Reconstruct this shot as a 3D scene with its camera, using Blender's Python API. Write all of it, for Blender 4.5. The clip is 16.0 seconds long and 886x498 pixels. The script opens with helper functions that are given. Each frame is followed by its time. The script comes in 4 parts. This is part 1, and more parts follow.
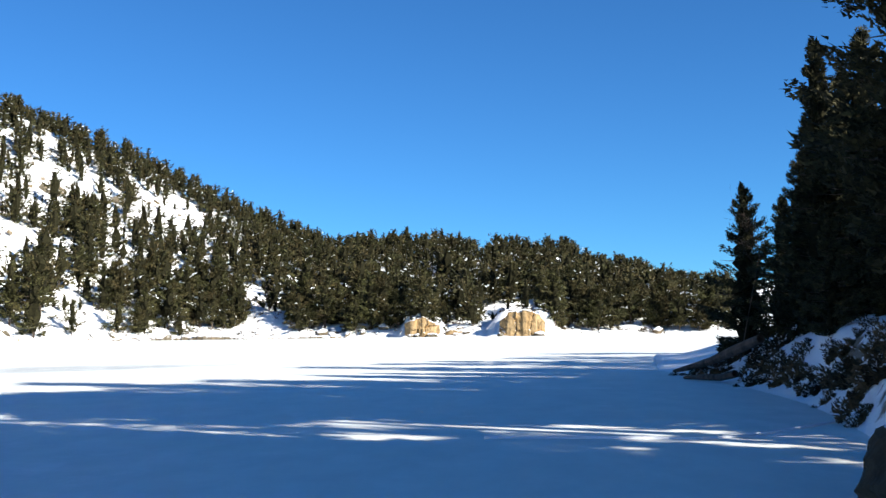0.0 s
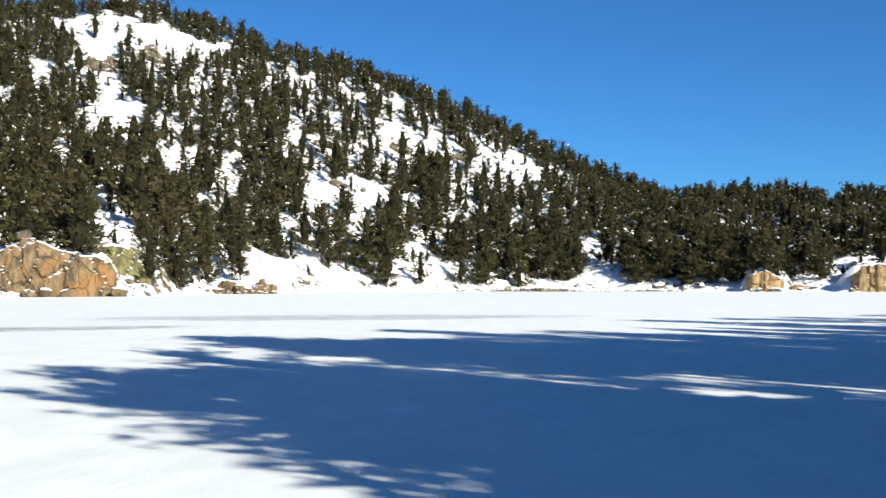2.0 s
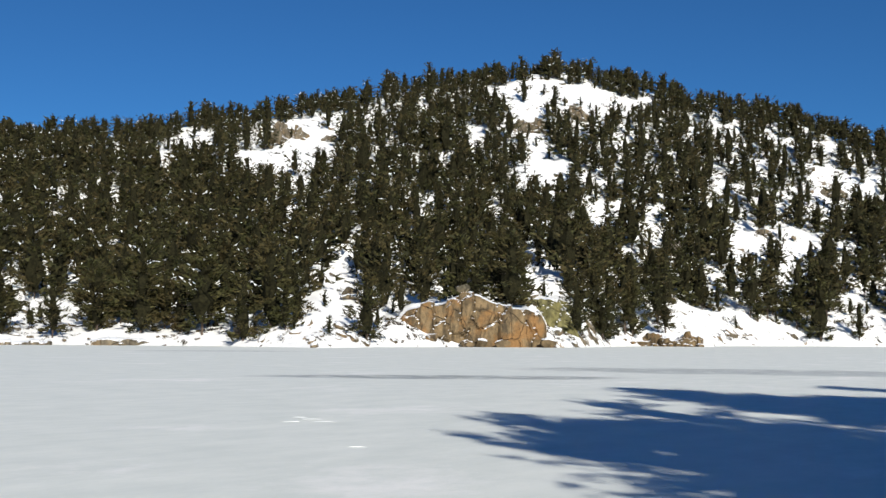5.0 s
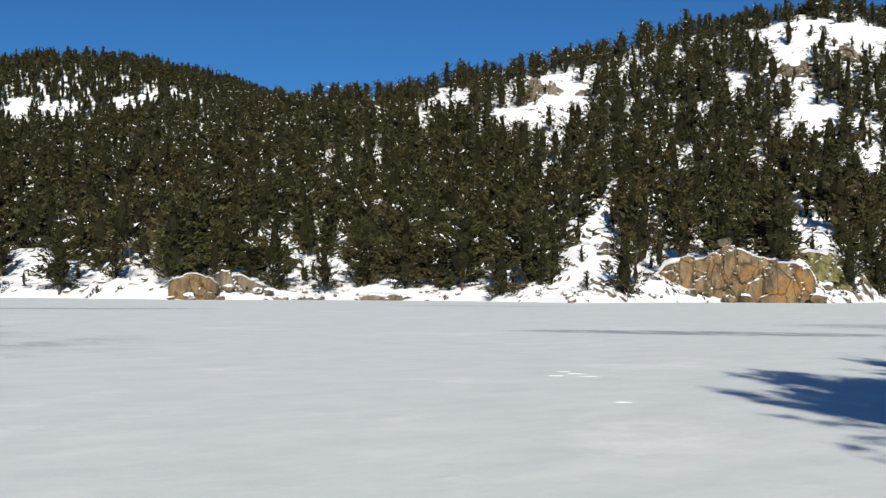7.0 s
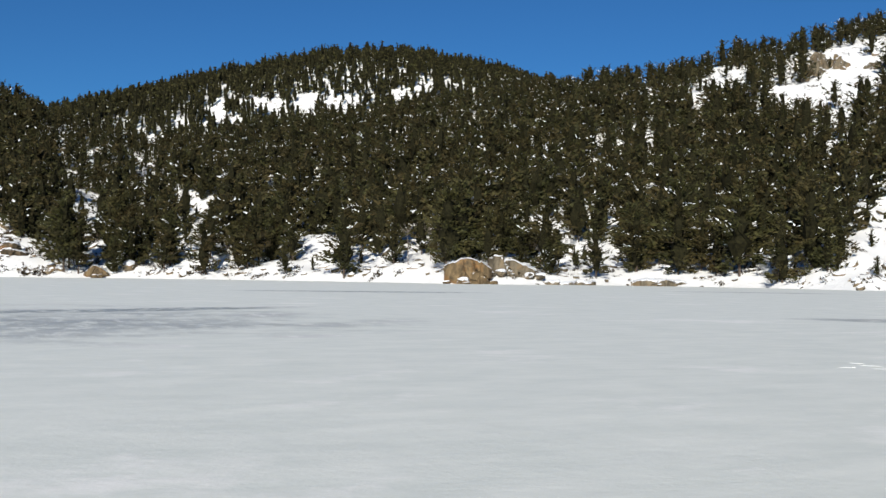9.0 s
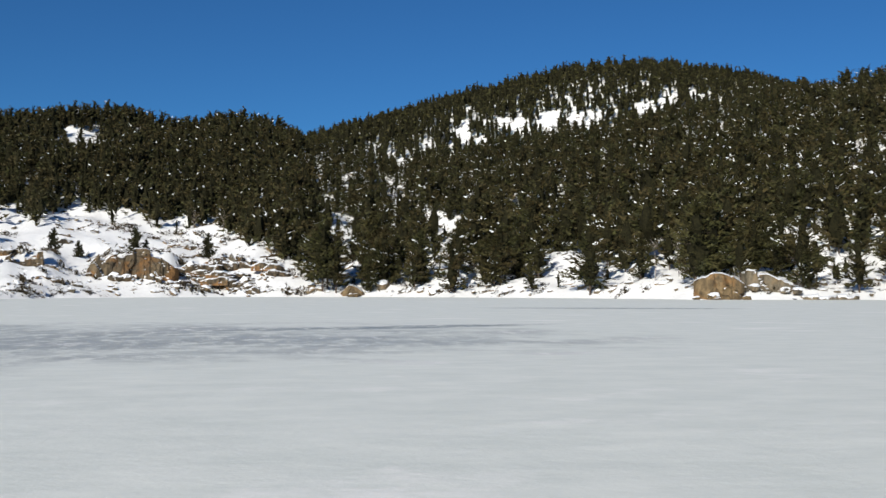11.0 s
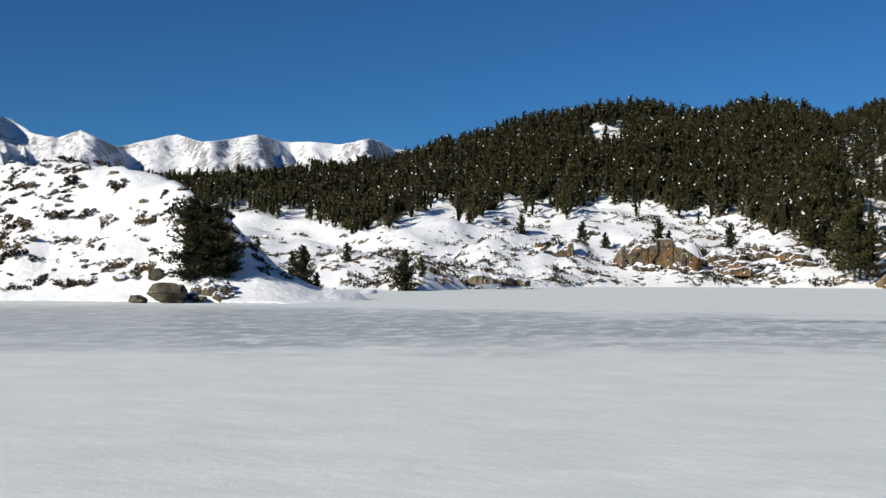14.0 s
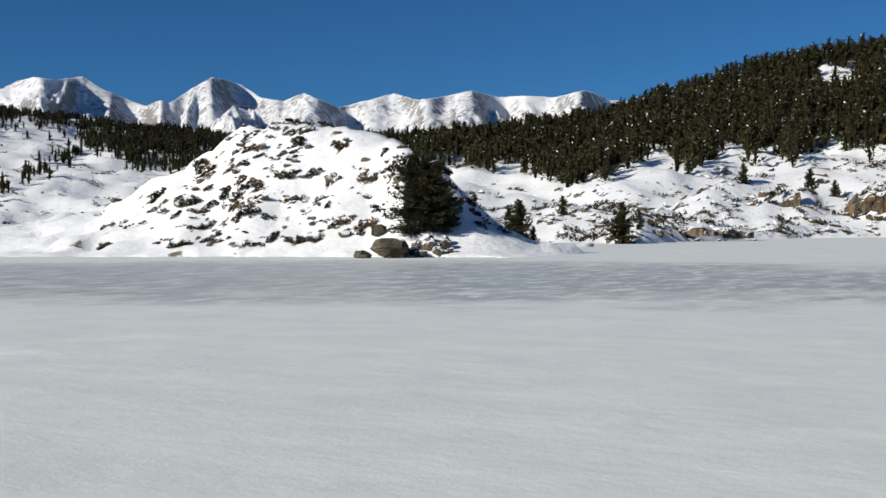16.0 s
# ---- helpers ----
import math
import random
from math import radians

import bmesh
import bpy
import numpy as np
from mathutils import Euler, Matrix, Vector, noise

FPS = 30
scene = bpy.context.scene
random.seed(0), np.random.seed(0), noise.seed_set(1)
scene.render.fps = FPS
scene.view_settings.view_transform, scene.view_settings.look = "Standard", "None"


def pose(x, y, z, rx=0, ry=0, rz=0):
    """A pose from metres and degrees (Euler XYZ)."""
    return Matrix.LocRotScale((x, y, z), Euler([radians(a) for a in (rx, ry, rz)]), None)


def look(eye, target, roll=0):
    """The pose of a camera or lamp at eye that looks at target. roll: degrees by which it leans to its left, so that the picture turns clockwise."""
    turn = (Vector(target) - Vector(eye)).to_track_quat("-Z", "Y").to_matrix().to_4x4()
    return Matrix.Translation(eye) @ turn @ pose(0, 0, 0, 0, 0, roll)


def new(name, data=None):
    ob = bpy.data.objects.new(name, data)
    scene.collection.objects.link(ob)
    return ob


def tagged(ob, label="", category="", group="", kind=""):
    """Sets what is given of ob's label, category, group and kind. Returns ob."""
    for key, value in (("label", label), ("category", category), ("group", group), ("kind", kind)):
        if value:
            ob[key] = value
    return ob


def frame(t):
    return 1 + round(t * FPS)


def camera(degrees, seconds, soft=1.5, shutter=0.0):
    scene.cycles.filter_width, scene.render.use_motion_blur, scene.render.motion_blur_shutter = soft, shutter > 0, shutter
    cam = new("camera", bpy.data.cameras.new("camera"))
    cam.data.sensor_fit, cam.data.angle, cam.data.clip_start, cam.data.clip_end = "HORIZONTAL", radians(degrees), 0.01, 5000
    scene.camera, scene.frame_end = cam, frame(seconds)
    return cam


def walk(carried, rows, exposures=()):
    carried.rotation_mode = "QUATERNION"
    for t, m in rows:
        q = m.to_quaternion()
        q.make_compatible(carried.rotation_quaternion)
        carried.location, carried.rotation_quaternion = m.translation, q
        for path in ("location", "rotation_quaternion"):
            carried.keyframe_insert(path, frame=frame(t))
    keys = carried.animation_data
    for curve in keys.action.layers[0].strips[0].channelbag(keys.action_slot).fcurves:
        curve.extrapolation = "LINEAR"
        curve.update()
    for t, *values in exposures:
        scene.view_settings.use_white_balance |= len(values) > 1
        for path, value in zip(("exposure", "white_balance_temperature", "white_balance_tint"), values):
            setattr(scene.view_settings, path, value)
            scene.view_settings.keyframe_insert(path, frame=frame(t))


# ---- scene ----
# ------------------------------------------------------------------ camera
EYE_H = 1.7          # eye above the ice
ARM = 0.5            # the camera swings round a standing person at arm's length
TURN = [  # seconds, heading (clockwise from +y), tilt, lean
    (0.0, 0.00, 4.31, -0.70), (0.5, -2.85, 3.33, -0.45), (1.0, -6.48, 2.15, -0.18), (1.5, -11.57, 1.38, 0.28),
    (2.0, -17.87, 1.90, -0.08), (2.5, -22.24, 3.13, -0.09), (3.0, -27.05, 4.17, -0.32), (3.5, -30.84, 4.17, 0.75),
    (4.0, -34.84, 4.04, 0.42), (4.2, -35.78, 4.43, 0.42), (6.3, -49.86, 3.11, 0.01), (6.5, -51.29, 3.00, -0.02),
    (7.0, -53.93, 2.15, 0.34), (7.5, -57.54, 1.66, 0.24), (8.0, -62.28, 1.25, -0.45), (8.5, -65.54, 0.99, -0.36),
    (8.7, -66.64, 1.06, 0.11), (10.8, -79.89, 2.10, 0.00), (11.0, -81.40, 2.07, -0.02), (11.5, -87.15, 2.37, -0.02),
    (12.0, -94.47, 1.44, -0.44), (12.5, -99.56, 1.46, -0.90), (13.0, -101.95, 1.67, 0.14), (13.5, -106.80, 1.95, 0.28),
    (14.0, -108.80, 1.49, 0.22), (14.5, -111.30, 1.13, 0.22), (15.0, -114.18, 0.27, 0.04), (15.5, -116.98, -0.31, 0.58),
    (16.0, -120.30, -0.96, -0.50)]


def stand(heading, tilt, lean):
    a = radians(heading)
    return pose(ARM * math.sin(a), ARM * math.cos(a), EYE_H, 90 + tilt, 0, -heading) @ pose(0, 0, 0, 0, 0, lean)


cam = camera(45.0, 16.0, soft=1.4, shutter=0.2)
walk(cam, [(t, stand(h, p, r)) for t, h, p, r in TURN],
     exposures=[(0.0, 1.22), (1.5, 1.05), (2.5, 0.70), (3.5, 0.46), (4.2, 0.30), (7.0, 0.15), (11.0, 0.06), (13.0, 0.08), (14.5, 0.02), (16.0, -0.07)])

# ------------------------------------------------------------------ world and sun
SUN_AZ, SUN_EL = 122.0, 27.0      # the sun stands behind the right shoulder, low in winter
world = bpy.data.worlds.new("winter_sky")
scene.world = world
world.use_nodes = True
wn = world.node_tree
sky = wn.nodes.new("ShaderNodeTexSky")
sky.sky_type, sky.sun_disc = "NISHITA", False
sky.sun_elevation, sky.sun_rotation = radians(SUN_EL), radians(SUN_AZ)
sky.altitude, sky.air_density, sky.dust_density, sky.ozone_density = 2000, 1.0, 0.1, 4.0
wn.nodes["Background"].inputs["Strength"].default_value = 0.056
deep = wn.nodes.new("ShaderNodeMix")      # thin, dry mountain air: a deeper blue
deep.data_type, deep.blend_type = "RGBA", "MULTIPLY"
deep.inputs[0].default_value, deep.inputs[7].default_value = 1.0, (0.36, 0.83, 1.2, 1)
wn.links.new(sky.outputs[0], deep.inputs[6])
wn.links.new(deep.outputs[2], wn.nodes["Background"].inputs[0])
sun = new("sun", bpy.data.lights.new("sun", "SUN"))
sun.data.energy, sun.data.angle, sun.data.color = 5.0, radians(0.53), (1.0, 0.955, 0.87)
a, e = radians(SUN_AZ), radians(SUN_EL)
sun.matrix_world = look((60 * math.sin(a), 60 * math.cos(a), 40), (60 * math.sin(a) - math.sin(a) * math.cos(e),
                        60 * math.cos(a) - math.cos(a) * math.cos(e), 40 - math.sin(e)))


# ------------------------------------------------------------------ materials
def material(name, rough=0.8, spec=0.3):
    m = bpy.data.materials.new(name)
    m.use_nodes = True
    b = m.node_tree.nodes["Principled BSDF"]
    b.inputs["Roughness"].default_value = rough
    b.inputs["Specular IOR Level"].default_value = spec
    return m, m.node_tree, b


def node(tree, kind, **values):
    n = tree.nodes.new(kind)
    for key, value in values.items():
        if key in n.inputs:
            n.inputs[key].default_value = value
    return n


def noise_node(tree, scale, detail=4.0, rough=0.55, vector=None, stretch=None):
    n = node(tree, "ShaderNodeTexNoise", Scale=scale, Detail=detail, Roughness=rough)
    if stretch:
        mp = tree.nodes.new("ShaderNodeMapping")
        mp.inputs["Scale"].default_value = stretch
        tree.links.new(vector, mp.inputs[0])
        vector = mp.outputs[0]
    if vector is not None:
        tree.links.new(vector, n.inputs["Vector"])
    return n


def ramp(tree, source, *stops):
    r = tree.nodes.new("ShaderNodeValToRGB")
    el = r.color_ramp.elements
    while len(el) < len(stops):
        el.new(0.5)
    for s, (at, colour) in zip(el, stops):
        s.position = at
        s.color = (*colour, 1) if len(colour) == 3 else colour
    tree.links.new(source, r.inputs[0])
    return r


def grey(v):
    return (v, v, v)


def mix(tree, factor, first, second):
    m = tree.nodes.new("ShaderNodeMix")
    m.data_type = "RGBA"
    for value, socket in ((factor, m.inputs[0]), (first, m.inputs[6]), (second, m.inputs[7])):
        if isinstance(value, (tuple, float)):
            socket.default_value = (*value, 1) if isinstance(value, tuple) else value
        else:
            tree.links.new(value, socket)
    return m.outputs[2]


def maths(tree, op, first, second=None):
    m = tree.nodes.new("ShaderNodeMath")
    m.operation = op
    for i, value in enumerate((first, second)):
        if value is None:
            continue
        if isinstance(value, (int, float)):
            m.inputs[i].default_value = value
        else:
            tree.links.new(value, m.inputs[i])
    return m.outputs[0]


def bump(tree, b, height, strength, distance):
    n = node(tree, "ShaderNodeBump", Strength=strength, Distance=distance)
    tree.links.new(height, n.inputs["Height"])
    tree.links.new(n.outputs[0], b.inputs["Normal"])


def object_space(tree):
    return tree.nodes.new("ShaderNodeTexCoord").outputs["Object"]


def up_facing(tree):
    """How far the surface faces upwards: 1 level, 0 upright."""
    g = tree.nodes.new("ShaderNodeNewGeometry")
    s = tree.nodes.new("ShaderNodeSeparateXYZ")
    tree.links.new(g.outputs["Normal"], s.inputs[0])
    return s.outputs[2]


# bare ice on the lake: middle, turn in degrees, half-length, half-width, strength
ICE_LENSES = [(-34, -30, -78, 43, 21, 0.72), (-29, 34, 41, 8, 2.2, 0.8), (-22, 52, 25, 14, 5, 0.6), (-85, 28, 70, 12, 3, 0.8), (-86, 68, 53, 10, 3, 0.6), (-46, 4, -70, 10, 2.2, 0.9)]


def make_ice():
    """Wind-packed snow on lake ice, with bands of bare grey ice and thin drifts."""
    m, t, b = material("lake_snow", 0.55, 0.35)
    co = object_space(t)
    sep = t.nodes.new("ShaderNodeSeparateXYZ")
    t.links.new(co, sep.inputs[0])
    broad = noise_node(t, 0.035, 4, 0.6, co, (1.0, 0.45, 1))
    drift = noise_node(t, 0.36, 9, 0.70, co, (0.7, 0.5, 1))
    fine = noise_node(t, 1.1, 7, 0.7, co, (1.0, 0.5, 1))
    lines = ramp(t, noise_node(t, 1.2, 8, 0.72, co, (0.5, 1.0, 1)).outputs[0], (0.40, grey(0.15)), (0.52, grey(1)))
    ragged = maths(t, "ADD", maths(t, "MULTIPLY", maths(t, "SUBTRACT", drift.outputs[0], 0.5), 2.2), maths(t, "MULTIPLY", maths(t, "SUBTRACT", broad.outputs[0], 0.5), 1.6))
    mask = None
    for cx, cy, turn, half, wide, much in ICE_LENSES:      # bare ice where the wind has swept the snow away
        c, q = math.cos(radians(turn)), math.sin(radians(turn))
        x0, y0 = maths(t, "SUBTRACT", sep.outputs[0], cx), maths(t, "SUBTRACT", sep.outputs[1], cy)
        u = maths(t, "ADD", maths(t, "MULTIPLY", x0, c / half), maths(t, "MULTIPLY", y0, q / half))
        w = maths(t, "ADD", maths(t, "MULTIPLY", x0, -q / wide), maths(t, "MULTIPLY", y0, c / wide))
        far_out = maths(t, "ADD", maths(t, "MULTIPLY", u, u), maths(t, "MULTIPLY", w, w))
        lens = ramp(t, maths(t, "ADD", maths(t, "SUBTRACT", 1.0, far_out), ragged), (0.0, grey(0)), (0.6, grey(much)))
        mask = lens.outputs[0] if mask is None else maths(t, "MAXIMUM", mask, lens.outputs[0])
    mask = maths(t, "MULTIPLY", mask, lines.outputs[0])
    snow = mix(t, ramp(t, fine.outputs[0], (0.35, grey(0)), (0.68, grey(1))).outputs[0], (0.70, 0.735, 0.69), (0.81, 0.832, 0.78))
    snow = mix(t, ramp(t, drift.outputs[0], (0.56, grey(0)), (0.66, grey(1))).outputs[0], snow, (0.88, 0.882, 0.845))
    t.links.new(mix(t, mask, snow, (0.31, 0.335, 0.33)), b.inputs["Base Color"])
    t.links.new(maths(t, "SUBTRACT", 0.6, maths(t, "MULTIPLY", mask, 0.25)), b.inputs["Roughness"])
    bump(t, b, maths(t, "ADD", drift.outputs[0], maths(t, "MULTIPLY", fine.outputs[0], 0.25)), 0.35, 0.12)
    return m


def make_ground():
    """Snow over granite: rock and heather show on steep or wind-swept spots."""
    m, t, b = material("snowy_ground", 0.7, 0.25)
    co = object_space(t)
    big = noise_node(t, 0.09, 5, 0.6, co)
    mid = noise_node(t, 0.45, 5, 0.65, co)
    up = up_facing(t)
    bare = maths(t, "ADD", maths(t, "MULTIPLY", mid.outputs[0], 0.55), maths(t, "MULTIPLY", big.outputs[0], 0.35))
    bare = maths(t, "SUBTRACT", bare, maths(t, "MULTIPLY", maths(t, "SUBTRACT", up, 0.85), 0.18))
    bare = ramp(t, bare, (0.525, grey(0)), (0.555, grey(1)))
    rock = mix(t, ramp(t, mid.outputs[0], (0.4, grey(0)), (0.65, grey(1))).outputs[0], (0.05, 0.042, 0.030), (0.20, 0.155, 0.10))
    t.links.new(mix(t, bare.outputs[0], (0.91, 0.91, 0.89), rock), b.inputs["Base Color"])
    lumps = noise_node(t, 1.6, 5, 0.65, co)
    bump(t, b, maths(t, "ADD", mid.outputs[0], maths(t, "MULTIPLY", lumps.outputs[0], 0.16)), 0.33, 0.8)
    return m


def make_needles(name, low, high, brown):
    m, t, b = material(name, 0.75, 0.2)
    info = t.nodes.new("ShaderNodeObjectInfo")
    geo = t.nodes.new("ShaderNodeNewGeometry")
    co = object_space(t)
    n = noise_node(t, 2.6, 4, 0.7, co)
    wide = noise_node(t, 0.24, 2, 0.5, geo.outputs["Position"])
    c = mix(t, geo.outputs["Random Per Island"], low, high)
    c = mix(t, ramp(t, wide.outputs[0], (0.42, grey(0)), (0.60, grey(0.8))).outputs[0], c, brown)
    c = mix(t, maths(t, "MULTIPLY", info.outputs["Random"], 0.45), c, tuple(1.25 * v for v in high))
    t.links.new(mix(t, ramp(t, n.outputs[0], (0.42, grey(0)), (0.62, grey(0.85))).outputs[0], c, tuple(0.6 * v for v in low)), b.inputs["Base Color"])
    return m


def make_bark():
    m, t, b = material("bark", 0.9, 0.15)
    co = object_space(t)
    n = noise_node(t, 3.0, 5, 0.6, co, (1, 1, 0.25))
    t.links.new(ramp(t, n.outputs[0], (0.35, (0.04, 0.03, 0.024)), (0.7, (0.15, 0.115, 0.09))).outputs[0], b.inputs["Base Color"])
    bump(t, b, n.outputs[0], 0.6, 0.05)
    return m


def make_rock(name, dark, pale, rust, snow_at=0.72):
    """Jointed granite, lichen and rust on it, with snow lying on its ledges."""
    m, t, b = material(name, 0.85, 0.25)
    co = object_space(t)
    big = noise_node(t, 0.25, 4, 0.6, co)
    mid = noise_node(t, 1.1, 6, 0.65, co, (1.0, 1.0, 0.35))
    fine = noise_node(t, 7.0, 4, 0.6, co)
    vor = node(t, "ShaderNodeTexVoronoi", Scale=0.35)
    vor.feature = "DISTANCE_TO_EDGE"
    warp = t.nodes.new("ShaderNodeMapping")
    warp.inputs["Scale"].default_value = (1.0, 1.0, 0.45)
    add = t.nodes.new("ShaderNodeVectorMath")
    add.operation = "ADD"
    t.links.new(co, add.inputs[0])
    t.links.new(big.outputs["Color"], add.inputs[1])
    t.links.new(add.outputs[0], warp.inputs[0])
    t.links.new(warp.outputs[0], vor.inputs["Vector"])
    crack = ramp(t, vor.outputs["Distance"], (0.0, grey(1)), (0.022, grey(0)))
    c = mix(t, ramp(t, mid.outputs[0], (0.38, grey(0)), (0.62, grey(1))).outputs[0], dark, pale)
    c = mix(t, ramp(t, big.outputs[0], (0.48, grey(0)), (0.60, grey(0.8))).outputs[0], c, rust)
    c = mix(t, ramp(t, fine.outputs[0], (0.5, grey(0)), (0.75, grey(0.6))).outputs[0], c, tuple(0.55 * v for v in dark))
    c = mix(t, maths(t, "MULTIPLY", crack.outputs[0], 0.45), c, (0.05, 0.04, 0.03))
    up = maths(t, "ADD", up_facing(t), maths(t, "MULTIPLY", maths(t, "SUBTRACT", mid.outputs[0], 0.5), 0.5))
    lie = ramp(t, up, (snow_at, grey(0)), (snow_at + 0.08, grey(1)))
    t.links.new(mix(t, lie.outputs[0], c, (0.84, 0.86, 0.88)), b.inputs["Base Color"])
    bump(t, b, maths(t, "SUBTRACT", mid.outputs[0], crack.outputs[0]), 0.7, 0.4)
    return m


def make_mountain():
    """Alpine snow with rock ribs and scree showing through in fine streaks."""
    m, t, b = material("mountain_snow", 0.7, 0.2)
    co = object_space(t)
    big = noise_node(t, 0.0035, 4, 0.6, co)
    mid = noise_node(t, 0.05, 10, 0.8, co, (1.0, 1.0, 0.35))
    up = up_facing(t)
    bare = maths(t, "ADD", maths(t, "MULTIPLY", mid.outputs[0], 0.85), maths(t, "MULTIPLY", big.outputs[0], 0.30))
    bare = maths(t, "SUBTRACT", bare, maths(t, "MULTIPLY", maths(t, "SUBTRACT", up, 0.80), 0.30))
    t.links.new(mix(t, ramp(t, bare, (0.598, grey(0)), (0.645, grey(0.9))).outputs[0], (0.89, 0.89, 0.89), (0.20, 0.19, 0.18)), b.inputs["Base Color"])
    bump(t, b, mid.outputs[0], 0.9, 9.0)
    return m


M_ICE, M_GROUND = make_ice(), make_ground()
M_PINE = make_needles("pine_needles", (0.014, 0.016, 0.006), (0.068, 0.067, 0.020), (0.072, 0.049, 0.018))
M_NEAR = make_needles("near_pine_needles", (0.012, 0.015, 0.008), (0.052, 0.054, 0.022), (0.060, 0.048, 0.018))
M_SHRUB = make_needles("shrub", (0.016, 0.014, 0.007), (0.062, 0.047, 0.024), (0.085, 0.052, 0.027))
M_BARK = make_bark()
M_HEATH = make_needles("brown_heath", (0.035, 0.026, 0.014), (0.15, 0.105, 0.055), (0.19, 0.11, 0.05))
M_INNER_SHADE, ti, bi = material("inner_twig_shade", 0.9, 0.1)       # old needles and twigs inside the crowns, painted near black as their shade
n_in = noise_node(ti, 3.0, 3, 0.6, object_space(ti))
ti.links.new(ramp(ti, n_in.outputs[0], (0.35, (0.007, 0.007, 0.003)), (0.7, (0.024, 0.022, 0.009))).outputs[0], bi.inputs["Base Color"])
M_TWIG, tt, bt = material("grey_twigs", 0.85, 0.15)
tn = noise_node(tt, 4.0, 3, 0.6, object_space(tt))
tt.links.new(ramp(tt, tn.outputs[0], (0.35, (0.16, 0.13, 0.11)), (0.7, (0.34, 0.30, 0.26))).outputs[0], bt.inputs["Base Color"])
M_CLIFF = make_rock("cliff_granite", (0.065, 0.048, 0.027), (0.235, 0.165, 0.085), (0.27, 0.142, 0.050), 0.66)
M_LEDGE = make_rock("ledge_granite", (0.040, 0.033, 0.023), (0.165, 0.122, 0.072), (0.25, 0.125, 0.042), 0.5)
M_OCHRE = make_rock("ochre_granite", (0.20, 0.135, 0.065), (0.40, 0.28, 0.14), (0.40, 0.24, 0.095), 0.78)
M_LICHEN = make_rock("lichened_granite", (0.07, 0.065, 0.028), (0.22, 0.20, 0.085), (0.20, 0.175, 0.06), 0.56)
M_ROCK = make_rock("grey_granite", (0.065, 0.055, 0.038), (0.21, 0.175, 0.12), (0.23, 0.16, 0.085), 0.52)
M_BOULDER = make_rock("boulder_granite", (0.035, 0.031, 0.020), (0.125, 0.108, 0.070), (0.13, 0.098, 0.054), 0.90)
M_MOUNT = make_mountain()
M_SNOW, ts, bs = material("clean_snow", 0.65, 0.3)
sn = noise_node(ts, 2.0, 4, 0.6, object_space(ts))
ts.links.new(ramp(ts, sn.outputs[0], (0.3, (0.78, 0.81, 0.84)), (0.7, (0.88, 0.89, 0.90))).outputs[0], bs.inputs["Base Color"])
bump(ts, bs, sn.outputs[0], 0.3, 0.1)

# ------------------------------------------------------------------ the lie of the land


def lattice(ix, iy, seed):
    h = np.sin(ix * 127.1 + iy * 311.7 + seed * 74.7) * 43758.5453
    return h - np.floor(h)


def value_noise(x, y, seed=0):
    ix, iy = np.floor(x), np.floor(y)
    fx, fy = x - ix, y - iy
    ux, uy = fx * fx * (3 - 2 * fx), fy * fy * (3 - 2 * fy)
    low = lattice(ix, iy, seed) * (1 - ux) + lattice(ix + 1, iy, seed) * ux
    top = lattice(ix, iy + 1, seed) * (1 - ux) + lattice(ix + 1, iy + 1, seed) * ux
    return low * (1 - uy) + top * uy


def fbm(x, y, octaves=4, seed=0):
    total, amp = 0.0, 0.5
    for k in range(octaves):
        total = total + amp * (value_noise(x, y, seed + k) - 0.5)
        x, y, amp = x * 2.03 + 5.1, y * 2.03 + 1.7, amp * 0.5
    return total


def knots(text):
    """'heading:value ...' as two arrays for np.interp, in rising order of the heading."""
    pairs = sorted(tuple(float(v) for v in p.split(":")) for p in text.split())
    return np.array([p[0] for p in pairs]), np.array([p[1] for p in pairs])


# shoreline of the far side, by heading: metres
SHORE = knots("-180:230 -160:190 -150:160 -141:140 -135:140 -128:150 -118:150 -113:140 -110:127 -105:171 -101:190 -93:203 -84:195 -75:177 "
              "-68:157 -59:160 -50:150 -47:141 -39:165 -36.5:166 -33.2:170 -31:198 -22:243 -12:270 3:250 9:265 16:270 40:300 90:300 180:230")
# first wooded ridge: height as an angle from the eye, and its distance
RIDGE_UP = knots("-180:9 -172:10 -165:10 -157:8.5 -150:7 -143:6.1 -139:5.5 -134:5.1 -128:4.5 -123:4.2 -119:4.4 -115:5.0 -111.5:5.65 -109.4:6.25 -107:6.85 -105:7.25 -103.4:7.7 -100.8:8.2 "
                 "-98.4:8.3 -95.8:7.9 -92.9:8.1 -90:7.9 -88.6:7.2 -86:6.5 -82:6.3 -76:6.9 -71:7.6 -68.4:8.4 -65.5:9.0 -62:9.3 -59.6:9.7 -56.5:10.2 -53.5:10.8 -50:11.2 -48.5:11.7 "
                 "-45.8:12.3 -43:12.9 -38.6:13.2 -35.7:13.8 -33.9:13.9 -32:13.4 -29.6:12.9 -27.7:12.2 -25:11.4 -22.2:10.9 -20.4:10.0 -18:9.3 -14.5:7.9 -11.7:6.3 -9.5:5.3 -6.8:4.1 -5:3.8 "
                 "-2.5:4.0 2:3.6 5.9:3.4 8:2.8 11.8:1.9 13.8:1.4 25:1.5 60:4 180:6")
RIDGE_AT = knots("-180:450 -170:380 -160:380 -150:440 -143:500 -134:450 -128:340 -119:330 -111:380 -105:400 -96:420 -88:350 -82:330 -68:340 -56:360 -42:390 -22:400 -7:380 13:360 60:450 180:500")
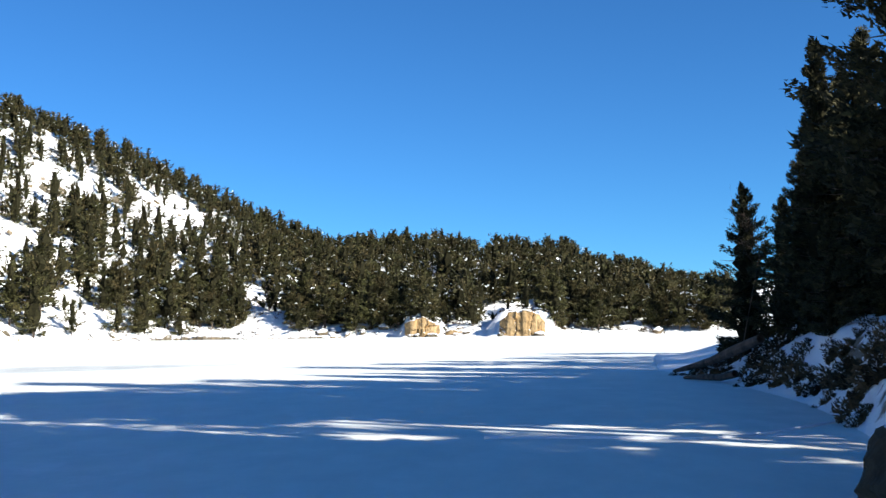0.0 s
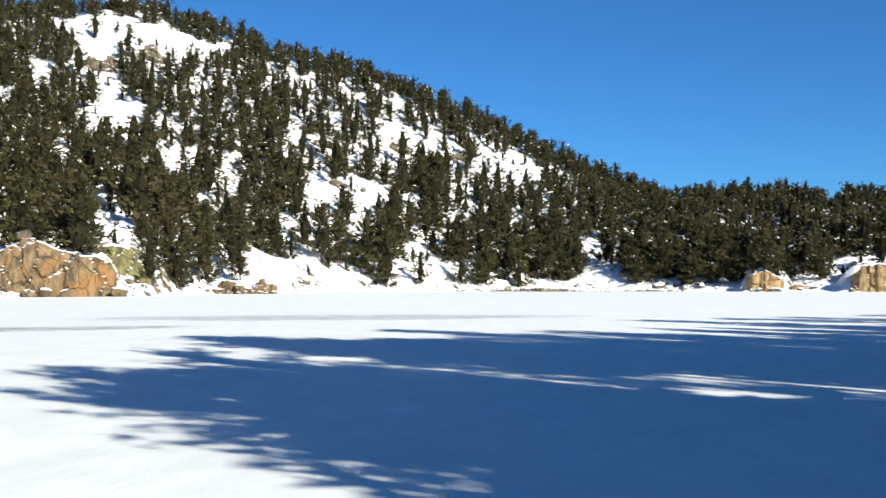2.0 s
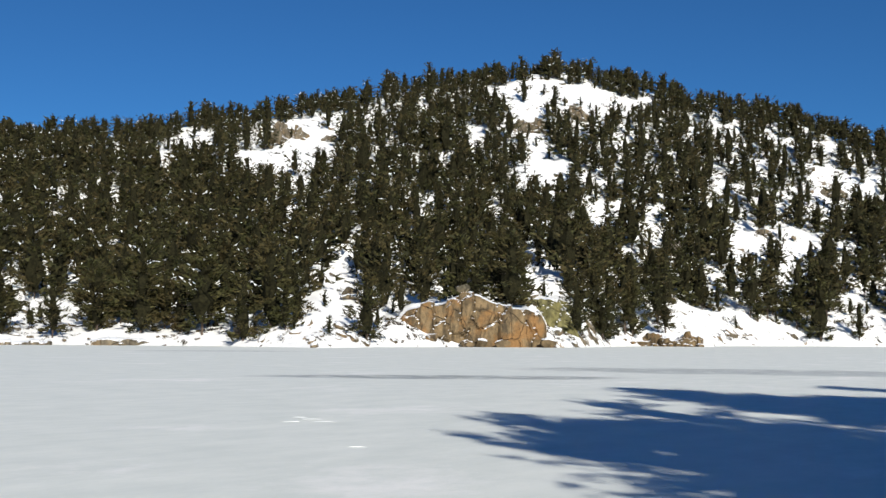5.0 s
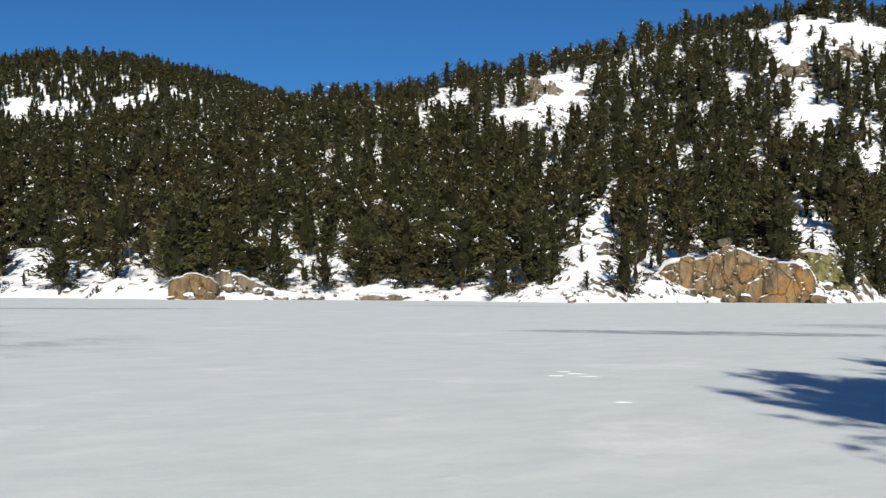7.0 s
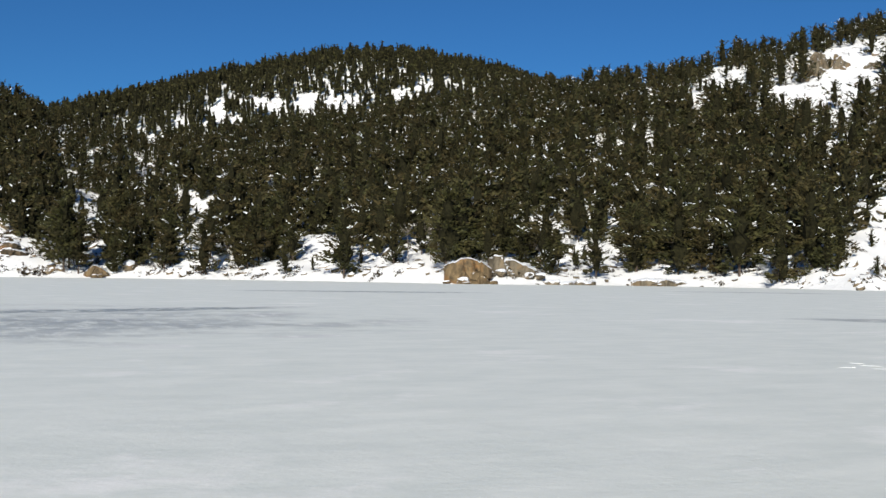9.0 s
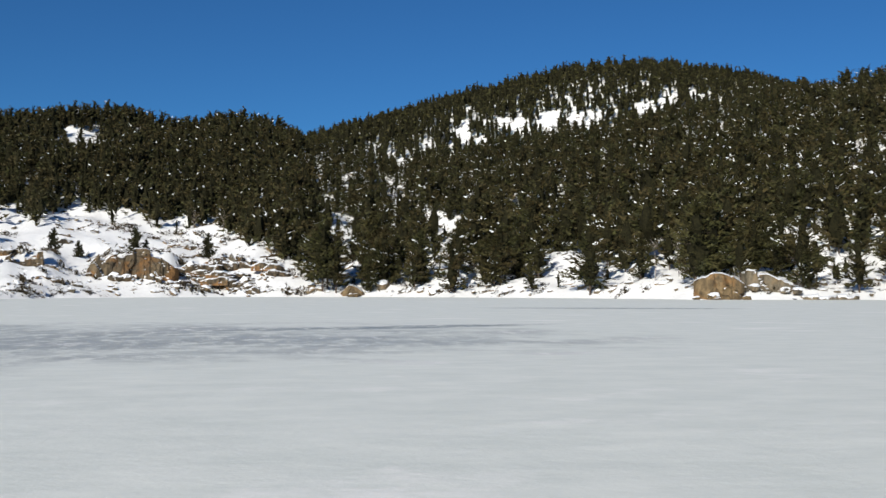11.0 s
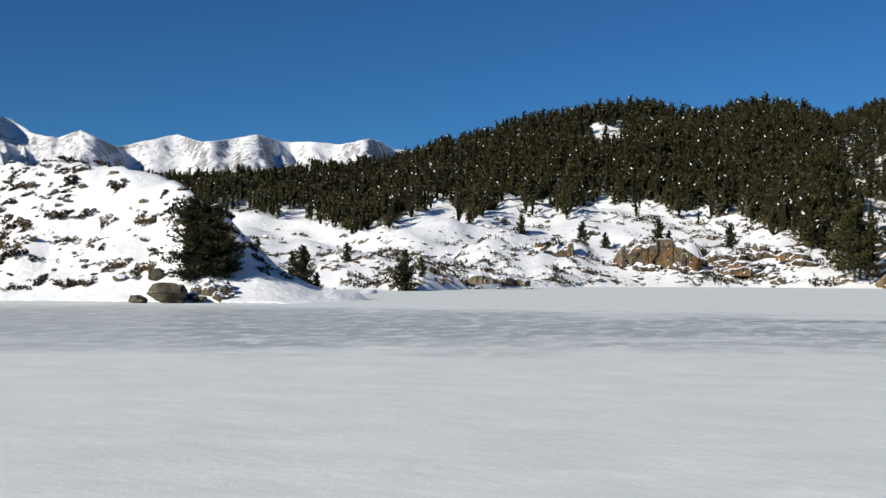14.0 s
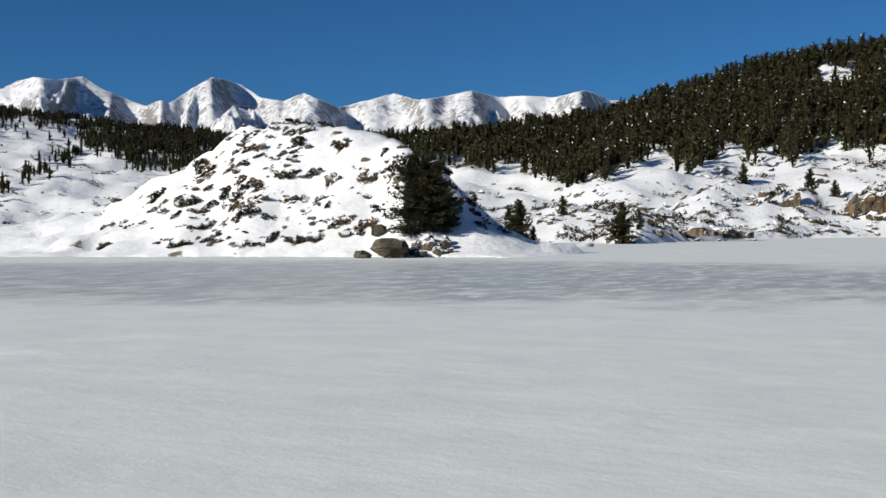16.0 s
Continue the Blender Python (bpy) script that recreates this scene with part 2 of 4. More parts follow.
FAR_UP = knots("-180:3 -105:4 -95:6.6 -89:7.2 -87:7.8 -84.6:8.4 -82.1:9.1 -80:9.7 -77:10.4 -74.2:10.9 -70:11.05 -67.5:10.7 -65.2:10.1 -63:9.6 -60:9 -50:8 -20:4 0:2 180:3")
FAR_AT = 800.0
# the snowy knoll on the near headland
KNOLL_UP = knots("-146:-0.4 -142:0.5 -139:0.8 -138:0.95 -137.2:1.6 -136:2.2 -133.7:3.3 -131.7:4.5 -131:5.05 -130.4:5.35 -129.4:5.55 -127.6:5.6 -125.8:5.4 -123.1:5.15 -122.2:4.7 -121.4:3.9 -119.6:2.6 -118:1.0 -117.1:0.1 -115.5:-0.55 -114:-0.95 -113:-1.25 -112:-1.9")
KNOLL_FROM = knots("-146:96 -141:86 -134.6:80 -128:75 -121.5:69 -119:68.5 -117.5:68 -115:67.5 -113:69 -112:78")
KNOLL_AT = knots("-146:140 -138:118 -130:108 -124:100 -121:86 -118.5:81 -115:80 -112:84")
# level steps of the ground on top of the larger crags: heading, half-width, distance, height
STEPS = [(-38.8, 4.3, 166, 6.8), (-34.6, 1.8, 175, 6.6), (-97.2, 2.1, 208, 8.4), (-92.8, 3.4, 215, 7.6), (-102.4, 1.6, 206, 8.6), (4.2, 1.7, 249, 5.8), (-1.1, 1.2, 254, 4.6),
         (-67.0, 1.4, 158, 2.8), (-28.8, 2.6, 204, 2.6), (-90.8, 1.6, 205, 3.2), (-64.5, 1.5, 163, 2.6)]
# the near bank, under the pines on the sunny side
BANK = knots("-180:4 -165:30 -150:400 9:400 10.8:44 12:40 16:30 19.4:22 22:15 30:10 60:7 90:5 180:4")
BANK_SLOPE = knots("-180:0.25 -160:0.1 -150:0 9:0 10.5:0.01 12.5:0.02 14.5:0.07 20:0.22 40:0.30 180:0.25")


def heading(x, y):
    return np.degrees(np.arctan2(x, y))


def at(table, az):
    return np.interp(az, *table)


def ease(v, lo, hi):
    u = np.clip((v - lo) / (hi - lo), 0, 1)
    return u * u * (3 - 2 * u)


def land(x, y):
    """Height of the ground over the ice."""
    az, d = heading(x, y), np.hypot(x, y) + 1e-6
    rough = fbm(x / 30, y / 30, 4, 3)
    small = fbm(x / 6, y / 6, 4, 9)
    shore = at(SHORE, az) + 5 * fbm(x / 14, y / 14, 3, 20)
    top, far = np.radians(at(RIDGE_UP, az)), at(RIDGE_AT, az)
    u = np.clip((d - shore) / (far - shore), 0, 1)
    base = -np.arctan(EYE_H / shore)
    z = EYE_H + d * np.tan(base + (top - base) * u ** 0.85)
    crest = EYE_H + far * np.tan(top)
    z = np.where(d > far, crest * (1 - 0.28 * ease(d, far, far + 150)), z)
    back = (EYE_H + FAR_AT * np.tan(np.radians(at(FAR_UP, az)))) * (1 - 0.4 * ease(d, FAR_AT, 1400))
    z = np.where(d > far, np.maximum(z, z + (back - z) * ease(d, 500, FAR_AT)), z)
    inland = np.clip(d - shore, 0, 60)
    z = z + inland * (0.10 * rough + 0.0) + np.minimum(inland, 10) * 0.42 * small + np.minimum(inland, 22) * 0.22 * fbm(x / 13, y / 13, 3, 15) + 0.6 * np.clip(inland, 0, 1)
    z = np.where(d < shore, -0.12 * (shore - d), z)
    for a0, wide, d0, high in STEPS:
        lift = (high + 1.2 * small) * (1 - ease(np.abs(az - a0), wide * 0.75, wide * 1.15)) * ease(d, d0, d0 + 3.5) * (1 - ease(d, d0 + 22, d0 + 60))
        z = np.where(lift > 0.1, np.maximum(z, lift), z)
    # knoll
    k0, k1 = at(KNOLL_FROM, az), at(KNOLL_AT, az)
    up = np.radians(at(KNOLL_UP, az))
    k0 = k0 + 2 * small
    v = np.clip((d - k0) / np.maximum(k1 - k0, 6), 0, 1)
    kb = -np.arctan(EYE_H / k0)
    kz = EYE_H + d * np.tan(kb + (up - kb) * (0.45 * np.sin(v * 1.5708) ** 1.2 + 0.55 * v * v * (3 - 2 * v)))
    kz = kz + np.clip(d - k0, 0, 10) * (0.16 * small + 0.24 * fbm(x / 2.6, y / 2.6, 3, 71))
    kz = kz + np.clip((d - k0) / 9, 0, 1) * 1.5 * fbm(x / 8, y / 8, 3, 72)
    kz = np.where(d > k1, (EYE_H + k1 * np.tan(up)) * (1 - 1.2 * ease(d, k1, k1 + 32)), kz)
    kz = np.where((az > -146) & (az < -112) & (d > k0), kz, -9)
    z = np.maximum(z, kz)
    # near bank
    b0 = at(BANK, az) + 1.2 * small
    slope = at(BANK_SLOPE, az)
    rise = np.clip(d - b0, 0, 8) + 0.15 * np.clip(d - b0 - 8, 0, 40)
    bz = np.where(d > b0, 1.25 * slope * rise * rise / (rise + 2.5) + 0.5 * slope * rise * rough, -0.05 * (b0 - d))
    bz = np.where(slope > 0.001, bz, -9)
    z = np.maximum(z, np.where(d < 60, bz, np.minimum(bz, 6) * (1 - ease(d, 60, 110)) - 2 * ease(d, 60, 110)))
    return np.maximum(z, -2.0)


def along(az, up):
    """Distance at which the ground of a heading shows at an up-angle."""
    d = np.arange(60.0, 900.0, 1.0)
    a = radians(az)
    x, y = d * math.sin(a), d * math.cos(a)
    seen = np.degrees(np.arctan2(land(x, y) - EYE_H, d))
    hit = np.flatnonzero((seen >= up) & (d > at(SHORE, az)))
    return float(d[hit[0]]) if len(hit) else float(at(RIDGE_AT, az))


def lean_of(x, y):
    """Turn that lays a level thing on the ground's slope."""
    e = 0.8
    zx = land(np.array([x + e, x - e]), np.array([y, y]))
    zy = land(np.array([x, x]), np.array([y + e, y - e]))
    n = Vector((-(zx[0] - zx[1]) / (2 * e), -(zy[0] - zy[1]) / (2 * e), 1)).normalized()
    return Vector((0, 0, 1)).rotation_difference(n).to_matrix().to_4x4()


def spot(az, d):
    """Place on the ground at a heading and distance."""
    x, y = d * math.sin(radians(az)), d * math.cos(radians(az))
    return x, y, float(land(np.array([x]), np.array([y]))[0])


def mesh_from(name, verts, faces, mats, indices=None, smooth=False):
    """A mesh from arrays of corners and equal-sized faces."""
    me = bpy.data.meshes.new(name)
    n, k = faces.shape
    me.vertices.add(len(verts))
    me.vertices.foreach_set("co", np.ascontiguousarray(verts, dtype=np.float32).ravel())
    me.loops.add(n * k)
    me.loops.foreach_set("vertex_index", np.ascontiguousarray(faces, dtype=np.int32).ravel())
    me.polygons.add(n)
    me.polygons.foreach_set("loop_start", np.arange(0, n * k, k, dtype=np.int32))
    for m in mats:
        me.materials.append(m)
    if indices is not None:
        me.polygons.foreach_set("material_index", np.ascontiguousarray(indices, dtype=np.int32))
    me.polygons.foreach_set("use_smooth", np.full(n, smooth))
    me.update(calc_edges=True)
    me.validate()
    return me


def polar_sheet(azs, ds, height_of, reach=None):
    a, d = np.meshgrid(np.radians(azs), ds)
    if reach is not None:                 # rows as shares of the way to a crest
        d = 2300 + (reach(np.degrees(a)) - 2300) * d
    x, y = d * np.sin(a), d * np.cos(a)
    z = height_of(x, y)
    verts = np.stack([x, y, z], -1).reshape(-1, 3)
    rows, cols = a.shape
    i = (np.arange(rows - 1)[:, None] * cols + np.arange(cols - 1)[None, :]).ravel()
    faces = np.stack([i, i + cols, i + cols + 1, i + 1], 1)
    return verts, faces


azs = np.concatenate([np.arange(-180, -146, 2.0), np.arange(-146, 27, 0.42), np.arange(27, 180.1, 3.0)])
azs[-1] = 180.0
ds = np.concatenate([2.5 * 1.035 ** np.arange(0, 95), 63.4 * 1.021 ** np.arange(1, 138), [1200, 1400, 1800, 2500, 3400, 4600]])
v, f = polar_sheet(azs, ds, land)
tagged(new("ground", mesh_from("ground", v, f, [M_GROUND], smooth=True)), "snow-covered granite hillsides round the frozen lake", "ground", kind="structure")

v, f = polar_sheet(np.arange(-180, 180.1, 4.0), np.array([0.0005, 4, 10, 20, 40, 80, 160, 330]), lambda x, y: 0 * x)
lake = tagged(new("frozen_lake", mesh_from("frozen_lake", v, f, [M_ICE], smooth=True)),
              "frozen lake covered with wind-packed snow and grey ice", "frozen lake", kind="structure")

# distant snowy range
PEAKS = knots("-165:5 -155:6.5 -148:6.6 -142.7:7.15 -141.9:7.6 -141.1:7.85 -140.1:7.7 -138.8:7.95 -137.9:7.4 -136.5:6.8 -135.7:6.55 -135:6.9 -134.6:6.7 -133.7:7.3 -132.4:8.1 -131.7:8.0 -130.8:7.7 -129.9:7.1 -128.7:6.9 "
              "-127.6:7.35 -126.7:7.0 -125.8:6.6 -124.6:6.9 -122.8:7.35 -121.6:7.0 -120:7.2 -118.7:7.45 -117.3:7.1 -115.8:7.15 -114.3:7.05 -112.8:7.35 -112.2:7.2 -111.4:6.8 -106:6.3 -98:5.5 -90:4")


def ridged(x, y, octaves, seed):
    total, amp, keep = 0.0, 0.55, 1.0
    for k in range(octaves):
        n = 1 - np.abs(2 * value_noise(x, y, seed + k) - 1)
        n = n * n * keep
        total, keep = total + amp * n, np.clip(n * 1.6, 0, 1)
        x, y, amp = x * 2.1 + 3.3, y * 2.1 + 8.1, amp * 0.5
    return total


def crest_line(az):
    return 3650 + 200 * np.sin(az * 0.9) + 90 * np.sin(az * 2.3 + 1)


def range_height(x, y):
    az, d = heading(x, y), np.hypot(x, y)
    crest = crest_line(az)
    top = EYE_H + crest * np.tan(np.radians(at(PEAKS, az)))
    u = np.clip((d - 2200) / (crest - 2200), 0, 1)
    bend = az + 1.6 * fbm(az / 2.2, u * 3, 3, 60)          # ribs run down from the crest
    rib = ridged(bend / 4.2, u * 1.1, 3, 40)
    fine = ridged(bend / 1.5 + 0.6 * u, u * 2.6, 4, 44)
    thin = ridged(x / 60, y / 60, 3, 48)
    free = np.clip(1.005 - u, 0, 1)
    z = top * (0.20 + 0.80 * u ** 1.2) + np.clip(u * 4, 0, 1) * ((rib - 0.5) * 300 * free + (fine - 0.4) * 120 * free ** 0.7 + (thin - 0.4) * 22 * free ** 0.4)
    return np.where(d > crest, top - (d - crest) * 0.5, z)


v, f = polar_sheet(np.concatenate([np.arange(-165, -146, 1.0), np.arange(-146, -106, 0.1), np.arange(-106, -89.9, 1.0)]), np.concatenate([np.linspace(0, 1, 140), [1.06, 1.16, 1.3]]), range_height, crest_line)
tagged(new("mountain_range", mesh_from("mountain_range", v, f, [M_MOUNT], smooth=True)), "distant snow-covered mountain range with bare rocky ribs", "mountains", kind="structure")


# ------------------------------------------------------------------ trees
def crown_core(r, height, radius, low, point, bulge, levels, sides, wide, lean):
    """The dense inside of a crown: a ragged tapering body, shade painted near black."""
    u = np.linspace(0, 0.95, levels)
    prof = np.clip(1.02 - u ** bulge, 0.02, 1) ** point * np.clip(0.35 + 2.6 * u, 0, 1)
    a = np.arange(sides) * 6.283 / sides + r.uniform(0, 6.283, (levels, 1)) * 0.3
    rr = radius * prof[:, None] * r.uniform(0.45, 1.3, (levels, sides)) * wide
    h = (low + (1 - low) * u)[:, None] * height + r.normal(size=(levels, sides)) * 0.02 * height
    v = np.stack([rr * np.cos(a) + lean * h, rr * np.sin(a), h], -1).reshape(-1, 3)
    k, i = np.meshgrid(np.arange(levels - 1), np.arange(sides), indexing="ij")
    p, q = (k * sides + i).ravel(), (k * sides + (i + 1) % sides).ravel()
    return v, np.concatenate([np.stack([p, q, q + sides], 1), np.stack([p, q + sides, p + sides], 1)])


def crown_sprays(r, height, radius, low, point, count, per, spread, spray, snow, lean=0.0, slim=0.30, core=(5, 6, 0.3), bulge=1.6):
    """Needle sprays along boughs that rise towards the top of the crown, round a dense core; some boughs carry snow."""
    u = ((r.permutation(count) + r.random(count)) / count) ** 1.15
    h = low + (0.97 - low) * u
    prof = np.clip(1.02 - u ** bulge, 0.03, 1) ** point * np.clip(0.55 + 2.6 * u, 0, 1)
    a = np.arange(count) * 2.4 + r.normal(size=count) * 0.5
    lobes = 0.88 + 0.16 * np.sin(a * 2 + h * 11 + r.uniform(0, 6)) + 0.16 * r.normal(size=count)
    reach = (radius * prof * np.clip(lobes, 0.35, 1.3))[:, None]
    slope = (-0.04 + 0.60 * u + 0.12 * r.normal(size=count))[:, None]
    t = r.uniform(0.12, 1.0, (count, per)) ** 0.62
    side_off = np.clip(r.normal(size=(count, per)), -1.8, 1.8) * spread * (0.4 + 0.6 * t) * (1.15 - 0.6 * u)[:, None]
    rise = np.clip(r.normal(size=(count, per)), -1.6, 1.6) * 0.45 * spread
    ca, sa = np.cos(a)[:, None], np.sin(a)[:, None]
    z = (h * height)[:, None] + reach * (slope * t + 0.20 * t * t - 0.18 * t) + rise
    p = np.stack([reach * t * ca - side_off * sa + lean * z, reach * t * sa + side_off * ca, z], -1)
    way = np.stack([ca - 0.9 * side_off / spread * sa * 0.5, sa + 0.9 * side_off / spread * ca * 0.5, 0.24 + slope + 0 * t], -1)
    way = way + 0.42 * r.normal(size=(count, per, 3))
    way /= np.linalg.norm(way, axis=2, keepdims=True) + 1e-9
    side = np.cross(way, r.normal(size=(count, per, 3)))
    side /= np.linalg.norm(side, axis=2, keepdims=True) + 1e-9
    white = (rise > 0.12 * spread) & ((r.random(count) < snow) & (u < 0.85))[:, None]
    long = spray * (0.6 + 0.8 * r.random((count, per, 1))) * (1.12 - 0.45 * u)[:, None, None] * np.where(white, 0.6, 1.0)[:, :, None]
    tri = np.stack([p - way * long * 0.5 + side * long * slim, p - way * long * 0.5 - side * long * slim, p + way * long * 0.6], 2)
    n = count * per
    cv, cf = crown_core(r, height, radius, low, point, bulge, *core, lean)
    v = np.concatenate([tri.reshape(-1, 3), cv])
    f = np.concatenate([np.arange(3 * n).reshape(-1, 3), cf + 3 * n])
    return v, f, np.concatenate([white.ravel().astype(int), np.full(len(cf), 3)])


def stem(height, r0, lean=0.0, sides=6, levels=4, r1=0.02):
    z = np.linspace(0, 1, levels)
    a = np.arange(sides) * 6.283 / sides
    rr = (r0 + (r1 - r0) * z)[:, None]
    v = np.stack([rr * np.cos(a) + (lean * z * height)[:, None], rr * np.sin(a), np.repeat((z * height)[:, None], sides, 1)], -1).reshape(-1, 3)
    f = []
    for k in range(levels - 1):
        for i in range(sides):
            j = (i + 1) % sides
            f.append((k * sides + i, k * sides + j, (k + 1) * sides + j))
            f.append((k * sides + i, (k + 1) * sides + j, (k + 1) * sides + i))
    return v, np.array(f)


def boughs(r, height, radius, low, point, count, lean):
    """Thin limbs from the trunk outwards, rising at their ends."""
    vs, fs, base = [], [], 0
    for _ in range(count):
        h = low + (0.93 - low) * r.random()
        u = (h - low) / (1 - low)
        reach = radius * 0.85 * (1.02 - u) ** point * min(1, 0.45 + 2.4 * u)
        a, t = r.uniform(0, 6.283), np.linspace(0, 1, 4)
        line = np.stack([reach * t * math.cos(a) + lean * h * height, reach * t * math.sin(a), h * height - 0.25 * reach * t + 0.22 * reach * t * t], -1)
        thick = (0.010 * height * (1 - 0.6 * u)) * (1 - 0.8 * t) * 0.5
        for k in range(3):
            ang = k * 2.094
            vs.append(line + np.stack([-math.sin(a) * math.cos(ang) * thick, math.cos(a) * math.cos(ang) * thick, math.sin(ang) * thick], -1))
        for q in range(3):
            for k in range(3):
                i0, i1 = base + k * 4 + q, base + ((k + 1) % 3) * 4 + q
                fs += [(i0, i1, i1 + 1), (i0, i1 + 1, i0 + 1)]
        base += 12
    return np.concatenate(vs), np.array(fs)


def pine_meshes(seed, height, radius, low, point, bunches, per, spread, spray, snow, needles, limbs, sides=6, slim=0.30, core=(8, 6, 0.4), bulge=1.6):
    """Crown with its boughs, and trunk, of one pine."""
    r = np.random.default_rng(seed)
    lean = r.normal() * 0.02
    v, f, m = crown_sprays(r, height, radius, low, point, bunches, per, spread, spray, snow, lean, slim, core, bulge)
    bv, bf = boughs(r, height, radius, low, point, limbs, lean)
    crown = mesh_from("crown", np.concatenate([v, bv]), np.concatenate([f, bf + len(v)]), [needles, M_SNOW, M_BARK, M_INNER_SHADE], np.concatenate([m, np.full(len(bf), 2)]))
    tv, tf = stem(height * 0.95, 0.014 * height + 0.03, lean, sides)
    return crown, mesh_from("trunk", tv, tf, [M_BARK])


def pine(meshes, place, size, turn, label, category="pine tree", group="", name="pine_tree"):
    thing = new(name)
    thing.matrix_world = pose(place[0], place[1], place[2] - 0.15, 0, 0, turn) @ Matrix.Diagonal((size, size, size, 1))
    for me, part_name in zip(meshes, ("crown", "trunk")):
        new(part_name, me).parent = thing
    return tagged(thing, label, category, group)


SHORE_PINES = [pine_meshes(100 + i, 10.0, 3.2 + 0.4 * (i % 4), 0.08 + 0.07 * (i % 3), 0.55 + 0.10 * (i % 4), 40, 22, 0.55, 0.66, 0.08, M_PINE, 10, 5, 0.22, (8, 6, 0.30))
               for i in range(8)]

# clearings with open snow: heading, up-angle, half-widths in both
CLEAR_HILL = [(-47.8, 10.4, 2.1, 1.3), (-36.0, 12.9, 1.2, 1.1), (-32.3, 12.4, 3.0, 1.1), (-35.9, 10.8, 1.1, 1.2), (-34.6, 8.5, 1.4, 1.4), (-41.5, 11.7, 0.6, 0.6), (-41.9, 7.2, 0.9, 0.6), (-40.2, 9.0, 0.6, 0.9),
              (-47.7, 8.4, 0.5, 1.1), (-23.1, 5.0, 2.4, 1.0), (-20.2, 7.4, 1.8, 1.1), (-19.8, 3.8, 0.7, 1.3), (-19.5, 1.7, 0.8, 1.0), (-17.2, 6.5, 0.6, 1.1), (-17.3, 3.0, 1.1, 1.0), (-14.1, 6.0, 2.6, 0.9),
              (-25.3, 7.5, 0.7, 0.5), (-12.8, 2.0, 0.8, 0.5), (-9.9, 1.8, 1.1, 0.9), (-31.0, 9.6, 0.5, 0.6), (-38.6, 10.1, 0.5, 0.5)]
CLEAR_SHORE = [(-45.7, 1.5, 1.6, 1.8), (-34.7, 2.6, 2.0, 0.8), (-33.5, 0.6, 1.2, 1.1), (-26.9, 0.9, 2.1, 0.6), (-38.7, 0.8, 4.0, 1.2), (-61.7, 2.5, 1.8, 0.6), (-61.1, 1.1, 1.7, 0.8), (-64.2, 1.3, 0.6, 0.8),
               (-75.1, 0.4, 1.2, 0.7), (-73.1, 0.1, 0.9, 0.4), (-86.8, 3.2, 1.1, 0.8), (-81.2, 2.9, 1.4, 0.9), (-81.5, 1.0, 0.9, 0.9), (-77.1, 0.4, 1.2, 0.6), (-71.9, 0.3, 0.8, 0.6), (3.5, 0.6, 2.2, 1.0), (-22, 0.6, 6, 0.35)]
CLEAR_HIGH = [(-50.3, 9.0, 1.5, 0.8), (-53.3, 9.6, 1.1, 0.7), (-55.3, 8.9, 0.5, 0.6), (-45.9, 11.6, 0.6, 0.6), (-80.2, 8.0, 0.8, 0.45), (-77.9, 8.6, 1.4, 0.45), (-75.6, 8.9, 1.2, 0.4), (-74.0, 8.6, 1.1, 0.25),
              (-70.6, 9.3, 0.8, 0.45), (-69.4, 9.6, 0.6, 0.4), (-84.0, 6.2, 1.4, 0.7), (-100.1, 7.6, 1.3, 0.7)]
FOREST_EDGE = knots("-180:3 -143:5.3 -139.3:5.0 -138:4.2 -136:3.8 -133.7:3.5 -131:3.6 -128:3.2 -126:3.2 -122:3.7 -119.7:3.6 -116.8:3.8 -114.8:3.0 -113.6:2.4 -111.2:3.3 -108.8:4.3 -107.5:3.5 -105.7:3.9 -103.3:4.1 -102.2:3.0 "
                    "-100.9:4.2 -98.5:3.8 -95.8:3.3 -93:2.9 -91:2.6 -89.3:1.3 -88.1:-0.3 -84:-0.45 -20:-0.3 0:-0.2 9:-0.2 20:-0.2 180:0")


def wooded(az, d, z, r):
    up = np.degrees(np.arctan2(z - EYE_H, d))
    body = np.degrees(2.5 / d)            # the lower part of a tree, as an angle
    keep = np.ones(len(az), bool)
    for a0, e0, wa, we in CLEAR_HILL + CLEAR_SHORE + CLEAR_HIGH:
        for part_up in (up, up + body):
            keep &= ((az - a0) / wa) ** 2 + ((part_up - e0) / we) ** 2 > (1 + 1.1 * (r.random(len(az)) - 0.65)) * (r.random(len(az)) > 0.12)
    ridge = at(RIDGE_AT, az)
    keep |= (d > ridge - 5 - 8 * r.random(len(az))) & (d < ridge + 40)
    keep &= up > at(FOREST_EDGE, az) + 0.3 * r.normal(size=len(az)) + 1.5 * fbm(az / 1.3, 0 * az, 3, 61)
    return keep


def scatter(n, lo, hi, near, far, seed, even=0.8):
    """Even scatter over a ring between two headings; near and far are functions of the heading."""
    r = np.random.default_rng(seed)
    az = r.uniform(lo, hi, n)
    d = np.sqrt(r.uniform(0, 1, n) * (far(az) ** 2 - near(az) ** 2) + near(az) ** 2)
    x, y = d * np.sin(np.radians(az)), d * np.cos(np.radians(az))
    z = land(x, y)
    keep = wooded(az, d, z, r) & (z > 0.4)
    thin = fbm(x / 22, y / 22, 3, 31)
    keep &= (r.random(n) < np.clip(even + 1.5 * thin, 0.25, 1)) | (d > at(RIDGE_AT, az) - 16)
    return x[keep], y[keep], z[keep], az[keep], d[keep]


